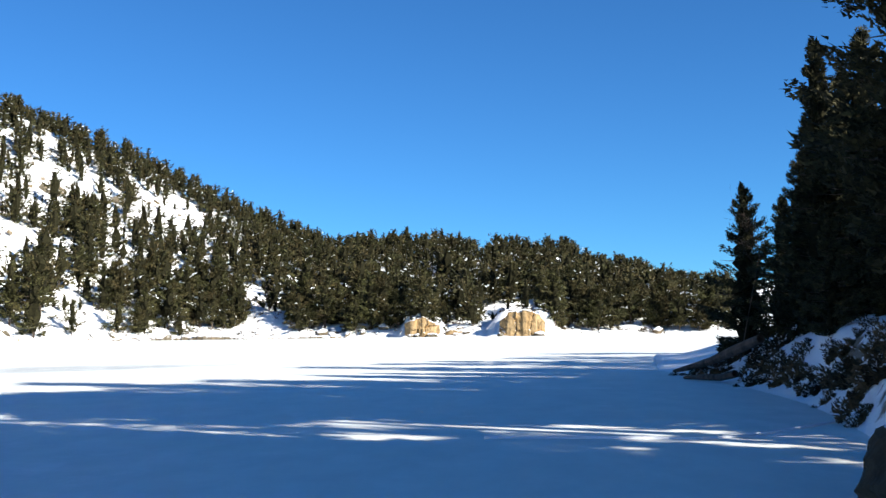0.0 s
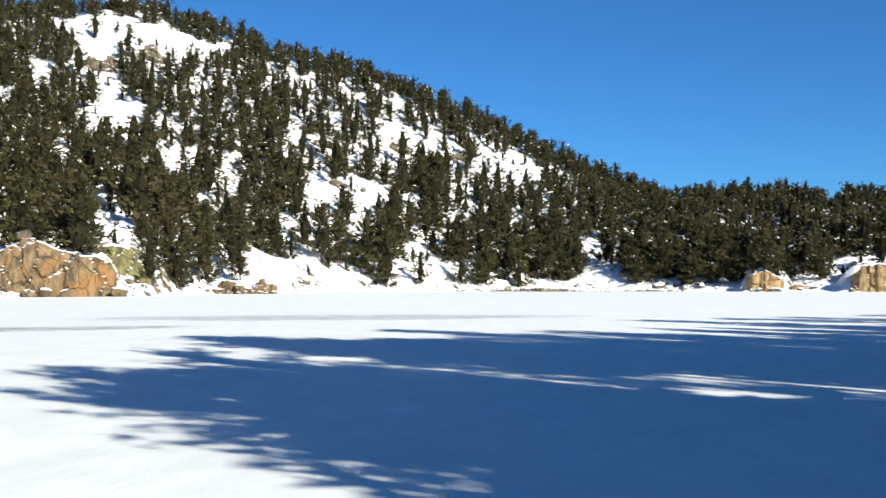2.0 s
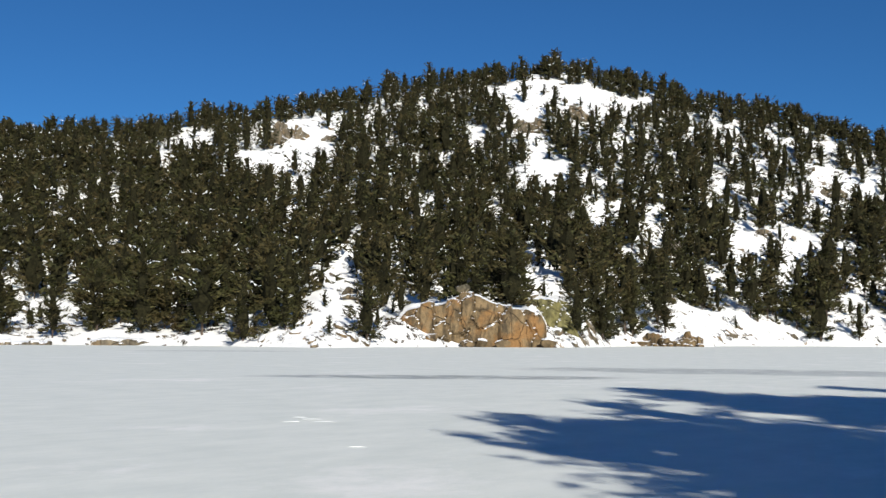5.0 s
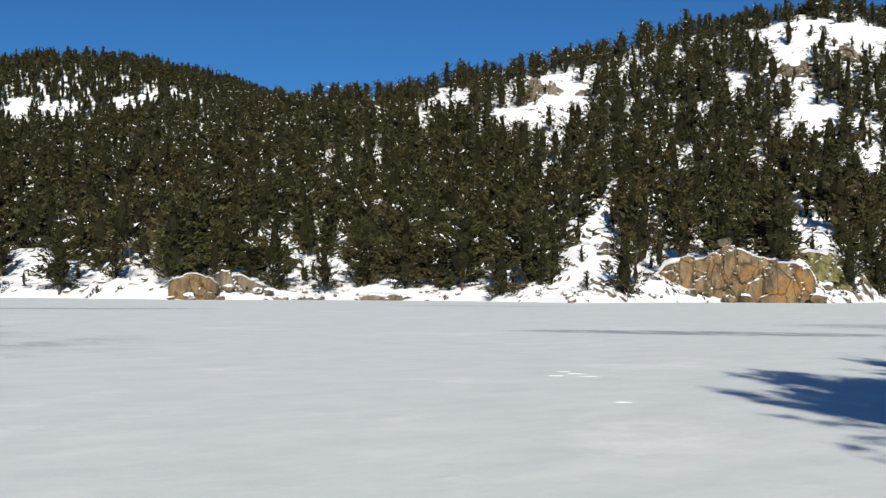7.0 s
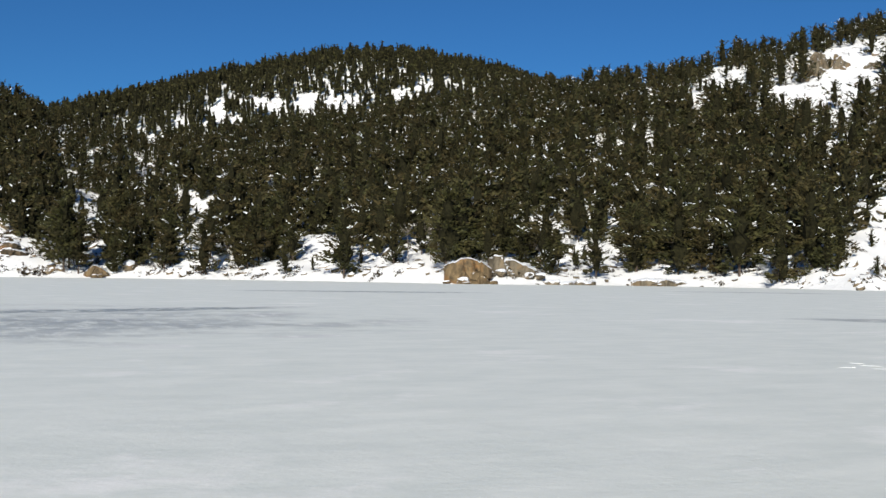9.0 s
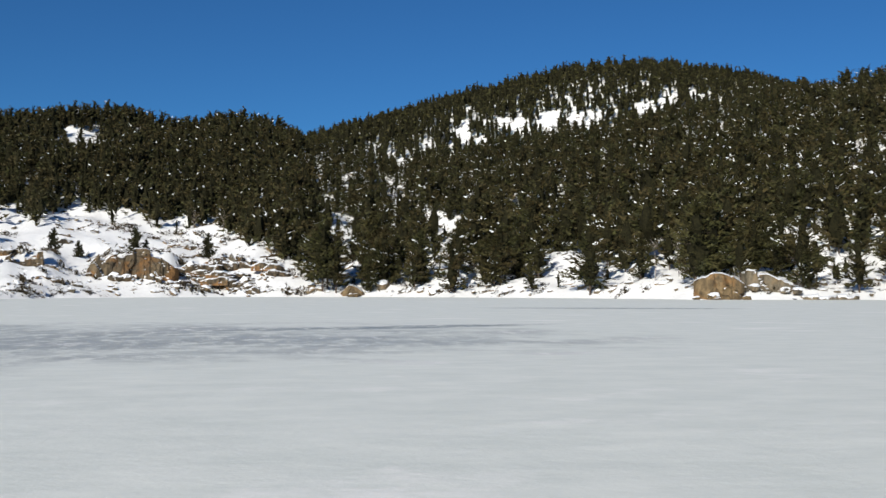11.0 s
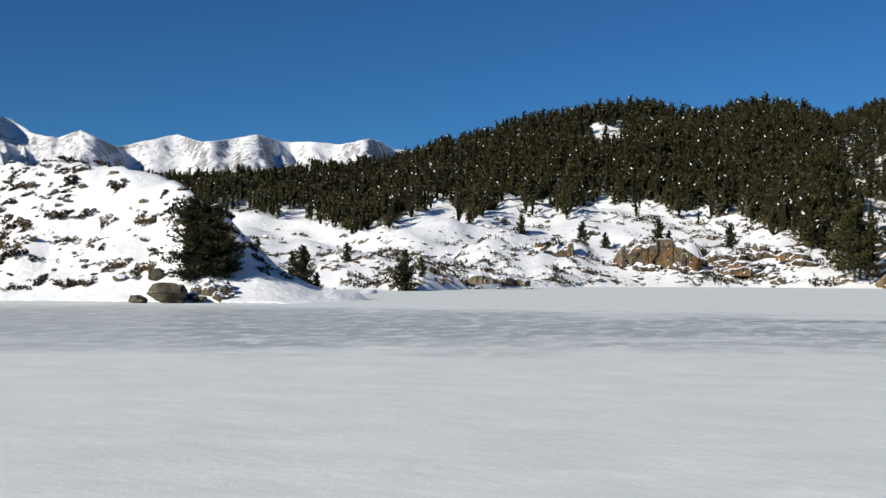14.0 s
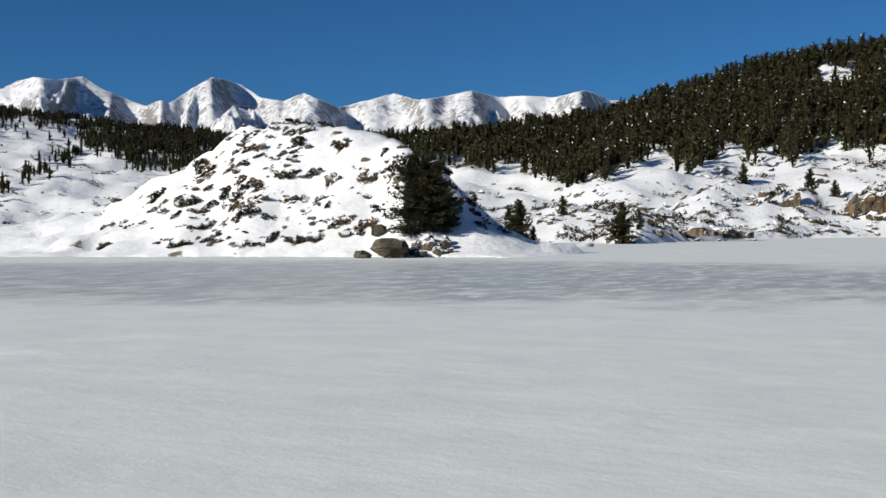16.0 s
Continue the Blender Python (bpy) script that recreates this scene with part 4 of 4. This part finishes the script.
perched = new("boulder", BOULDERS[0])
perched.matrix_world = pose(165.2 * math.sin(radians(-39.2)), 165.2 * math.cos(radians(-39.2)), 8.1, 0, 0, 40) @ Matrix.Diagonal((2.4, 2.2, 1.7, 1))
tagged(perched, "rounded grey boulder perched on top of the cliff", "boulder")
lone_rock("boulder", "large rounded grey-brown boulder at the tip of the headland", -123.1, 69.8, (3.7, 2.4, 1.55), BOULDERS[1], 20)
lone_rock("boulder", "flat grey-green boulder half covered by snow", -124.6, 69.8, (1.5, 1.1, 0.6), BOULDERS[2], 70)
lone_rock("boulder", "tilted brown boulder beside the bushy pine", -121.2, 71.5, (1.2, 0.9, 1.0), GREY_ROCKS[3], 130)
lone_rock("boulder", "brown boulder below the bushy pine", -120.6, 70.5, (0.8, 0.7, 0.6), GREY_ROCKS[2], 10)
lone_rock("boulder", "small brown boulder at the ice edge", -121.4, 69.6, (0.9, 0.7, 0.6), GREY_ROCKS[0], 200)
lone_rock("boulder", "tilted brown boulder below the bushy pine", -120.2, 71.5, (0.9, 0.8, 0.8), GREY_ROCKS[1], 250)
lone_rock("boulder", "round brown boulder on the snowy knoll", -123.7, 76.5, (1.1, 1.0, 1.0), BOULDERS[3], 300)
for k, (az, d, s) in enumerate([(-121.9, 70.6, 0.8), (-121.6, 71.6, 0.9), (-120.9, 71.2, 1.0), (-120.5, 70.2, 0.7), (-121.1, 72.4, 0.9), (-120.2, 72.2, 0.8), (-119.9, 70.6, 0.5), (-121.7, 69.9, 0.5)]):
    lone_rock("boulder", "brown boulder in the snow below the bushy pine", az, d, (s * 1.1, s * 0.9, s * 0.9), GREY_ROCKS[k % 6], 67 * k, 0.1)
lone_rock("boulder", "dark grey boulder on the near shore", 23.5, 10.6, (1.8, 1.7, 1.05), BOULDERS[2], 35, 0.1)

# ------------------------------------------------------------------ shrubs
def shrub_mesh(seed, sprays, needles, leaf=0.13):
    """A low wind-pressed juniper about one metre wide: several lobes with gaps between."""
    r = np.random.default_rng(seed)
    n, lobes = sprays, 7
    cx = r.normal(size=(lobes, 2)) * np.array([0.32, 0.17])
    size = r.uniform(0.10, 0.22, lobes)
    k = r.integers(0, lobes, n)
    a, q = r.uniform(0, 6.283, n), np.sqrt(r.random(n))
    p = np.stack([cx[k, 0] + size[k] * q * np.cos(a), cx[k, 1] + size[k] * q * np.sin(a), 1.5 * size[k] * (1 - q ** 2) * r.random(n) + 0.02], -1)
    way = np.stack([np.cos(a) * q, np.sin(a) * q, 0.6 + 0 * a], -1) + 0.45 * r.normal(size=(n, 3))
    way /= np.linalg.norm(way, axis=1, keepdims=True)
    side = np.cross(way, r.normal(size=(n, 3)))
    side /= np.linalg.norm(side, axis=1, keepdims=True)
    ln = leaf * (0.6 + 0.8 * r.random((n, 1)))
    tri = np.stack([p - way * ln * 0.5 + side * ln * 0.3, p - way * ln * 0.5 - side * ln * 0.3, p + way * ln * 0.7], 1).reshape(-1, 3)
    white = ((p[:, 2] > 0.12) & (r.random(n) < 0.12)).astype(int)
    return mesh_from("shrub", tri, np.arange(3 * n).reshape(-1, 3), [needles, M_SNOW], white)


SHRUBS = [shrub_mesh(500 + i, 260, M_SHRUB if i % 3 else M_HEATH) for i in range(6)]


BANK_SHRUBS = [shrub_mesh(520 + i, 1500, M_SHRUB if i == 0 else M_HEATH, 0.055) for i in range(3)]


def shrub(az, d, size, k, label, meshes=SHRUBS):
    x, y, z = spot(az, d)
    ob = new("shrub", meshes[k % len(meshes)])
    ob.matrix_world = pose(x, y, z - 0.05) @ lean_of(x, y) @ pose(0, 0, 0, 0, 0, 53 * k) @ Matrix.Diagonal((size[0], size[1], size[2], 1))
    return tagged(ob, label, "shrub", "junipers on the knoll")


r = np.random.default_rng(31)
made = 0
while made < 280:                     # junipers and heather on the knoll, in drifts
    az = float(r.uniform(-138, -120.5))
    near, far = float(at(KNOLL_FROM, az)), float(at(KNOLL_AT, az))
    d = near + (far - near) * float(r.uniform(0.12, 1.0))
    x0, y0 = d * math.sin(radians(az)), d * math.cos(radians(az))
    if fbm(np.array([x0 / 7]), np.array([y0 / 7]), 3, 77)[0] < -0.06 + 0.16 * r.random():
        continue
    s = 0.28 + 1.15 * float(r.random()) ** 2.2
    if made % 4 == 3:
        lone_rock("boulder", "brown granite boulder in the snow of the knoll", az, d, (s * 0.8, s * 0.6, s * 0.5), GREY_ROCKS[made % 6], 40 * made, 0.3)
    else:
        shrub(az, d, (s * 1.5, s * 1.5, s * 1.3), made, "low dark brown juniper on the snowy knoll")
    made += 1

def knoll_spot(az, up):
    d = np.arange(float(at(KNOLL_FROM, az)), float(at(KNOLL_AT, az)) + 1, 0.25)
    seen = np.degrees(np.arctan2(land(d * math.sin(radians(az)), d * math.cos(radians(az))) - EYE_H, d))
    hit = np.flatnonzero(seen >= up)
    return float(d[hit[0]]) if len(hit) else float(d[-1])


# thicker drifts of juniper with stones: heading, up-angle, half-width in degrees, count
for c, (a0, e0, wide, n) in enumerate([(-130.7, 2.4, 0.5, 9), (-132.7, 0.7, 0.7, 11), (-133.5, 1.5, 0.6, 8), (-128.4, 1.9, 0.5, 7), (-126.3, 2.6, 0.3, 5), (-125.8, 4.6, 0.4, 7), (-127.9, 4.2, 0.9, 9), (-128.2, 5.2, 0.3, 6),
                                       (-125.7, 0.3, 0.35, 7), (-135.3, 1.4, 0.6, 6), (-130.9, 4.7, 0.4, 8), (-131.6, 1.6, 0.9, 9), (-129.3, 3.4, 0.8, 7), (-123.9, 3.2, 0.5, 6)]):
    for k in range(int(n * 1.2)):
        az = a0 + wide * float(r.normal()) * 0.8
        d = knoll_spot(az, e0 + 0.30 * float(r.normal()) - 0.3 * (az - a0))
        s = 0.36 + 0.70 * float(r.random())
        if k % 4 == 1:
            lone_rock("boulder", "brown granite boulder among junipers on the knoll", az, d, (s, s * 0.8, s * 0.6), GREY_ROCKS[(k + c) % 6], 40 * k + 17 * c, 0.3)
        else:
            shrub(az, d, (s * 1.6, s * 1.5, s * 1.2), k + c, "low dark brown juniper on the snowy knoll")


KNOLL_PINE = pine_meshes(330, 5.2, 2.7, 0.02, 0.46, 210, 75, 0.26, 0.20, 0.0, M_NEAR, 60, 8, 0.28, (14, 11, 0.60), 2.0)
pine(KNOLL_PINE, spot(-121.4, 74.6), 0.98, 10, "broad bushy dark pine on the headland among boulders", name="bushy_pine")
pine(KNOLL_PINE, spot(-120.5, 74.5), 0.6, 80, "low dark pine bush on the flank of the knoll", name="bushy_pine")
pine(SHORE_PINES[6], spot(-33.2, 174), 0.9, 110, "dark green mountain pine beside the cliff", group="pines along the far shore")
# pines that stand apart on the slope: heading, up-angle of the foot, height in degrees
APART = [(-31.7, -0.4, 2.3), (-29.0, 0.6, 3.3), (-36.6, 2.0, 2.5), (-44.3, -0.3, 3.6), (-19.1, -0.4, 1.8), (-15.9, -0.4, 1.4), (-17.6, 1.0, 2.3), (-14.4, 0.1, 2.9), (-18.3, 2.8, 3.2), (-20.6, 1.0, 3.4), (-15.8, 2.0, 2.7),
         (-20.9, -0.2, 3.3), (-12.9, 0.9, 3.3), (-11.9, 0.7, 3.2), (-16.0, -0.3, 1.6), (-7.4, 0.3, 4.0), (-4.4, 0.5, 3.6), (-60.2, -0.4, 2.9), (-62.2, 0.3, 1.9), (-44.2, 1.3, 1.8), (-64.2, 0.3, 2.1)]
APART_WEST = [(-82.9, -0.3, 2.1), (-80.9, -0.2, 2.7), (-79.7, 1.0, 1.8), (-78.0, 0.6, 2.7), (-76.7, -0.3, 1.5), (-87.8, -0.3, 3.6), (-87.0, 1.2, 1.8), (-46.3, 0.0, 1.0)]
for k, (az, up, tall) in enumerate(APART + APART_WEST):
    d = along(az, up)
    pine(SHORE_PINES[k % 8], spot(az, d), d * math.tan(radians(tall)) / 9.6, 47 * k, "dark green mountain pine standing apart in the snow", group="pines along the far shore")
SMALL_PINE = pine_meshes(331, 4.2, 1.5, 0.03, 0.65, 60, 29, 0.26, 0.30, 0.0, M_NEAR, 30, 6, 0.26, (9, 7, 0.36), 1.4)
pine(SMALL_PINE, spot(-110.85, 128), 1.3, 0, "small dense dark pine standing alone on the shore", name="small_pine")
for az, d, s in ((-109.9, 138, 0.5), (-116.2, 134, 1.4), (-116.9, 131, 0.7), (-115.5, 136, 0.6), (-113.9, 168, 0.8), (-118.6, 190, 0.9), (-116.8, 185, 0.7), (-104.6, 240, 1.1), (-107.4, 246, 0.9), (-101.4, 226, 1.2), (-97.4, 231, 1.4), (-96.9, 234, 0.9), (-93.8, 226, 1.3), (-100.2, 238, 1.0)):
    pine(SMALL_PINE, spot(az, d), s, 40 * d, "dense dark young pine on the snowy slope", name="small_pine", group="young pines on the slope")


def scatter_stuff(name, label, category, places, seed, shapes, sizes, mats, flat=(0.4, 0.85), sink=0.06):
    """Small things past counting, as one mesh."""
    x, y, z = places
    r = np.random.default_rng(seed)
    vs, fs, ms, base = [], [], [], 0
    gx, gy = (land(x + 1, y) - land(x - 1, y)) / 2, (land(x, y + 1) - land(x, y - 1)) / 2
    gx, gy = np.clip(gx, -1.2, 1.2), np.clip(gy, -1.2, 1.2)
    for i in range(len(x)):
        v0, f0, m0 = shapes[int(r.integers(0, len(shapes)))]
        a, s = r.uniform(0, 6.283), r.uniform(*sizes) * r.uniform(0.5, 1)
        c, q = math.cos(a), math.sin(a)
        w = v0 * np.array([s, s * r.uniform(0.6, 1), s * r.uniform(*flat)])
        wx, wy = w[:, 0] * c - w[:, 1] * q, w[:, 0] * q + w[:, 1] * c
        vs.append(np.stack([wx + x[i], wy + y[i], w[:, 2] + z[i] + wx * gx[i] + wy * gy[i] - sink * s], -1))
        fs.append(f0 + base)
        ms.append(m0)
        base += len(v0)
    return tagged(new(name, mesh_from(name, np.concatenate(vs), np.concatenate(fs), mats, np.concatenate(ms))), label, category, kind="stuff")


def as_arrays(me, every=1):
    v = np.empty(len(me.vertices) * 3)
    me.vertices.foreach_get("co", v)
    f = np.empty(len(me.polygons) * 3, dtype=np.int32)
    me.loops.foreach_get("vertex_index", f)
    m = np.empty(len(me.polygons), dtype=np.int32)
    me.polygons.foreach_get("material_index", m)
    f = f.reshape(-1, 3)
    return v.reshape(-1, 3), f[::every], m[::every]


def strewn(n, lo, hi, near, far, seed, keep):
    r = np.random.default_rng(seed)
    az = r.uniform(lo, hi, n)
    d = near(az) + (far(az) - near(az)) * r.random(n) ** 1.2
    x, y = d * np.sin(np.radians(az)), d * np.cos(np.radians(az))
    ok = fbm(x / 9, y / 9, 3, seed) > keep
    x, y = x[ok], y[ok]
    z = land(x, y)
    ok = z > 0.0
    return x[ok], y[ok], z[ok]


SMALL_ROCKS = [as_arrays(rock_mesh(460 + i, M_ROCK, 0.4, 0.12, 1, 7)) for i in range(8)]
LITTLE = [as_arrays(m, 5) for m in SHRUBS]
LITTLE = [(v * np.array([1.0, 1.0, 0.9]), f, m) for v, f, m in LITTLE]
scatter_stuff("strewn_rocks", "brown granite rocks showing through the hillside snow", "rocks",
              strewn(1500, -98, 12, lambda a: at(SHORE, a), lambda a: at(RIDGE_AT, a), 41, -0.04), 41, SMALL_ROCKS, (0.8, 4.2), [M_ROCK], sink=0.26)
scatter_stuff("shore_rocks", "brown granite rocks along the snowy shore", "rocks",
              strewn(520, -98, 12, lambda a: at(SHORE, a) - 1, lambda a: at(SHORE, a) + 9, 42, -0.08), 42, SMALL_ROCKS, (0.6, 2.6), [M_ROCK], sink=0.26)
scatter_stuff("slope_rocks", "brown granite rocks on the snowy lower slope", "rocks",
              strewn(1100, -119, -88, lambda a: at(SHORE, a), lambda a: at(SHORE, a) + 85, 43, -0.08), 43, SMALL_ROCKS, (0.5, 2.2), [M_ROCK], sink=0.26)
scatter_stuff("slope_shrubs", "low dark heather and juniper on the snowy slope", "shrubs",
              strewn(2400, -119, -86, lambda a: at(SHORE, a), lambda a: at(SHORE, a) + 80, 44, 0.0), 44, LITTLE, (1.0, 4.2), [M_SHRUB, M_SNOW], (0.9, 1.7))
scatter_stuff("valley_shrubs", "low dark juniper in the snowy valley", "shrubs",
              strewn(1700, -146, -119, lambda a: at(SHORE, a), lambda a: at(RIDGE_AT, a), 45, -0.06), 45, LITTLE, (1.5, 6.0), [M_SHRUB, M_SNOW])
scatter_stuff("hill_shrubs", "dark juniper under the hillside pines", "shrubs",
              strewn(2600, -97, 12, lambda a: at(SHORE, a), lambda a: at(RIDGE_AT, a), 46, -0.10), 46, LITTLE, (1.2, 4.6), [M_SHRUB, M_SNOW])

scatter_stuff("shore_shrubs", "dark juniper and heather along the far shore", "shrubs",
              strewn(520, -98, 12, lambda a: at(SHORE, a), lambda a: at(SHORE, a) + 12, 47, -0.03), 47, LITTLE, (0.8, 3.0), [M_SHRUB, M_SNOW], (0.9, 1.7))

# bank shrubs under the near pines
for k, (az, d, sx, sz) in enumerate([(13.0, 39, 2.4, 0.9), (14.2, 37.5, 2.6, 1.2), (16.3, 33, 2.4, 1.4), (15.8, 31.5, 1.6, 1.0), (17.2, 30, 2.0, 1.5), (18.2, 28.5, 1.8, 1.6), (18.9, 26, 1.5, 1.2),
                                     (19.3, 24, 1.3, 1.0), (21.0, 21.5, 1.8, 1.2), (21.8, 20.5, 1.7, 1.3), (20.3, 26, 1.6, 1.4), (19.9, 24.6, 1.5, 1.2), (20.8, 23.2, 1.5, 1.3), (21.6, 22.4, 1.6, 1.4),
                                     (19.6, 27.2, 1.8, 1.5), (16.0, 36.5, 2.0, 1.2), (13.6, 40.5, 2.0, 1.0), (20.9, 19.8, 1.2, 0.8), (16.9, 35, 2.2, 1.3), (14.9, 39.5, 2.0, 1.4), (22.5, 22, 1.8, 1.6),
                                     (18.0, 31.5, 1.8, 1.4)]):
    w = 0.55 if 17.3 < az < 20.6 else 0.72
    ob = shrub(az, d, (sx * w, sx * w * 1.2, sz * w * 1.7), k, "tangled dark juniper on the snowy bank under pines", BANK_SHRUBS)
    ob["group"] = "junipers on the bank"

for k in range(16):                   # dark growth along the shaded edge of the knoll
    az = -121.2 + 4.0 * k / 15
    shrub(az, float(at(KNOLL_AT, az)) - 3 + 2.5 * math.sin(5 * k), (1.6 + 0.7 * math.sin(3 * k), 1.2, 1.2), k + 3, "dark juniper along the shaded edge of the knoll")


def tube(points, radii, sides=7):
    """A bent tapering limb."""
    p = np.array(points, float)
    way = np.gradient(p, axis=0)
    way /= np.linalg.norm(way, axis=1, keepdims=True)
    ref = np.array([0.31, 0.22, 0.92])
    a = np.cross(way, ref)
    a /= np.linalg.norm(a, axis=1, keepdims=True)
    b = np.cross(way, a)
    ang = np.arange(sides) * 6.283 / sides
    v = p[:, None] + np.array(radii)[:, None, None] * (np.cos(ang)[None, :, None] * a[:, None] + np.sin(ang)[None, :, None] * b[:, None])
    f = []
    for k in range(len(p) - 1):
        for i in range(sides):
            j = (i + 1) % sides
            f += [(k * sides + i, k * sides + j, (k + 1) * sides + j), (k * sides + i, (k + 1) * sides + j, (k + 1) * sides + i)]
    return v.reshape(-1, 3), np.array(f)


def world(az, d, z):
    return d * math.sin(radians(az)), d * math.cos(radians(az)), z


log = [world(11.9, 40.2, 0.10), world(12.8, 39.0, 0.30), world(13.8, 37.6, 0.55), world(15.0, 36.0, 0.95), world(16.2, 34.8, 1.3)]
v, f = tube(log, [0.06, 0.11, 0.14, 0.17, 0.15], 9)
tagged(new("fallen_log", mesh_from("fallen_log", v, f, [M_BARK])), "dark fallen pine log sloping down to the ice", "log")
log = [world(12.4, 36.3, 0.05), world(13.2, 35.2, 0.12), world(14.2, 34.0, 0.16), world(14.9, 33.2, 0.3)]
v, f = tube(log, [0.05, 0.09, 0.11, 0.12], 7)
tagged(new("fallen_branch", mesh_from("fallen_branch", v, f, [M_BARK])), "thin dark branch lying on the snow", "branch")


def bare_tree_mesh(seed, height, forks=9, twigs=5, thick=0.05, droop=0.0, bark=None):
    """A leafless tree: a stem, limbs and twigs as bent tubes."""
    r = np.random.default_rng(seed)
    vs, fs, base = [], [], 0

    def put(line, rad, sides):
        nonlocal base
        v, f = tube(line, rad, sides)
        vs.append(v)
        fs.append(f + base)
        base += len(v)

    t = np.linspace(0, 1, 6)
    sway = r.normal(size=2) * 0.06 * height
    main = np.stack([sway[0] * t ** 2, sway[1] * t ** 2, height * t], -1)
    put(main, thick * height * (1 - 0.85 * t) * 0.25, 5)
    for k in range(forks):
        h = r.uniform(0.3, 0.95)
        a, ln = r.uniform(0, 6.283), height * r.uniform(0.2, 0.42) * (1.15 - 0.6 * h)
        o = np.array([sway[0] * h ** 2, sway[1] * h ** 2, height * h])
        out = np.array([math.cos(a), math.sin(a), 0.5])
        limb = o + out * (ln * t)[:, None] + np.array([0, 0, 1]) * (ln * (0.35 - droop) * t ** 2)[:, None]
        put(limb, thick * height * 0.09 * (1 - 0.8 * t), 4)
        for q in range(twigs):
            i = int(r.integers(1, 6))
            w = r.normal(size=3) * 0.6 + out * 0.6 + np.array([0, 0, 0.4 - 1.5 * droop])
            tw = limb[i] + w * (ln * 0.4 * t[:4] / 0.6)[:, None]
            put(tw, thick * height * 0.03 * (1.1 - t[:4]), 3)
    return mesh_from("bare_tree", np.concatenate(vs), np.concatenate(fs), [bark or M_TWIG])


BARE = [bare_tree_mesh(600 + i, 6.0) for i in range(4)]
for k, (az, up, s) in enumerate([(-9.4, 1.0, 1.3), (-10.0, 0.8, 1.0), (-11.2, 1.6, 1.1), (-8.3, 1.2, 1.2), (-4.8, 0.2, 0.9), (-21.0, 5.4, 1.1), (-28.0, 3.2, 1.2), (-24.0, 6.5, 1.0), (-63.0, 0.3, 0.9), (-69.0, 0.6, 1.1), (-70.2, 0.4, 1.0), (-60.4, 5.4, 1.0),
                                 (-57.5, 5.2, 1.1), (-49.0, 7.6, 1.2), (-41.0, 8.4, 1.1), (13.6, 0.4, 1.3), (14.1, 0.4, 1.1), (-45.0, 6.0, 1.2), (-72.5, 1.8, 1.1), (-94.5, 3.1, 0.9), (-93.0, 2.8, 1.0)]):
    d = along(az, up)
    x, y, z = spot(az, d)
    ob = new("bare_tree", BARE[k % 4])
    ob.matrix_world = pose(x, y, z - 0.1, 0, 0, 67 * k) @ Matrix.Diagonal((s, s, s, 1))
    tagged(ob, "leafless pale grey tree among the pines", "bare tree", "bare trees")
x, y, z = spot(15.15, 38.5)
ob = new("bare_shrub", bare_tree_mesh(620, 5.2, 12, 7, 0.022, 0.35, M_BARK))
ob.matrix_world = pose(x, y, z - 0.1, 0, -14, 200)
tagged(ob, "leafless drooping dark shrub beside the slender pine", "bare shrub")


def drift_mesh(seed):
    """A thin crust of blown snow with a ragged edge."""
    r = np.random.default_rng(seed)
    n, rings = 28, 4
    a = np.arange(n) * 6.283 / n
    edge = 0.5 * (0.6 + 0.4 * np.abs(np.sin(a * 2 + seed)) + 0.22 * r.normal(size=n))
    v = [(0, 0, 0.06)]
    for k in range(1, rings + 1):
        q = k / rings
        v += [(edge[i] * q * math.cos(a[i]), edge[i] * q * math.sin(a[i]) * 0.4, 0.06 * (1 - q * q) - 0.004 * (k == rings)) for i in range(n)]
    f = [(0, 1 + i, 1 + (i + 1) % n) for i in range(n)]
    for k in range(rings - 1):
        for i in range(n):
            p, q = 1 + k * n + i, 1 + k * n + (i + 1) % n
            f += [(p, p + n, q + n), (p, q + n, q)]
    return mesh_from("snow_crust", np.array(v, float), np.array(f), [M_CRUST], smooth=True)


M_CRUST, tc, bc = material("blown_snow", 0.7, 0.25)
cn = noise_node(tc, 5.0, 4, 0.6, object_space(tc))
tc.links.new(ramp(tc, cn.outputs[0], (0.35, (0.74, 0.77, 0.75)), (0.65, (0.86, 0.87, 0.85))).outputs[0], bc.inputs["Base Color"])
CRUSTS = [drift_mesh(700 + i) for i in range(4)]
for k, (az, d, w) in enumerate([(-47.0, 22.4, 1.0), (-46.3, 21.8, 1.3), (-48.0, 21.8, 0.8), (-44.6, 17.0, 0.6), (-47.6, 22.9, 0.7)]):
    ob = new("snow_crust", CRUSTS[k % 4])
    ob.matrix_world = pose(*world(az, d, 0.002), 0, 0, -az + 12 * math.sin(k)) @ Matrix.Diagonal((w * 0.5, w * 0.3, 0.2, 1))
    tagged(ob, "thin white crust of blown snow on the ice", "snow crust", "snow crusts on the ice")


# a single ski track in the snow of the lake, its edge a hand high
ta = np.linspace(2.0, 20.4, 50)
td = np.interp(ta, [3.3, 9.3, 13.0, 15.5, 17.8, 19.6, 20.6], [17.36, 17.3, 17.2, 17.9, 19.3, 20.7, 21.7])
v, f = tube([world(a0, d0, -0.015) for a0, d0 in zip(ta, td)], 0.055 + 0 * ta, 8)
tagged(new("ski_track", mesh_from("ski_track", v, f, [M_SNOW])), "narrow ski track ridge across the snowy ice", "track")
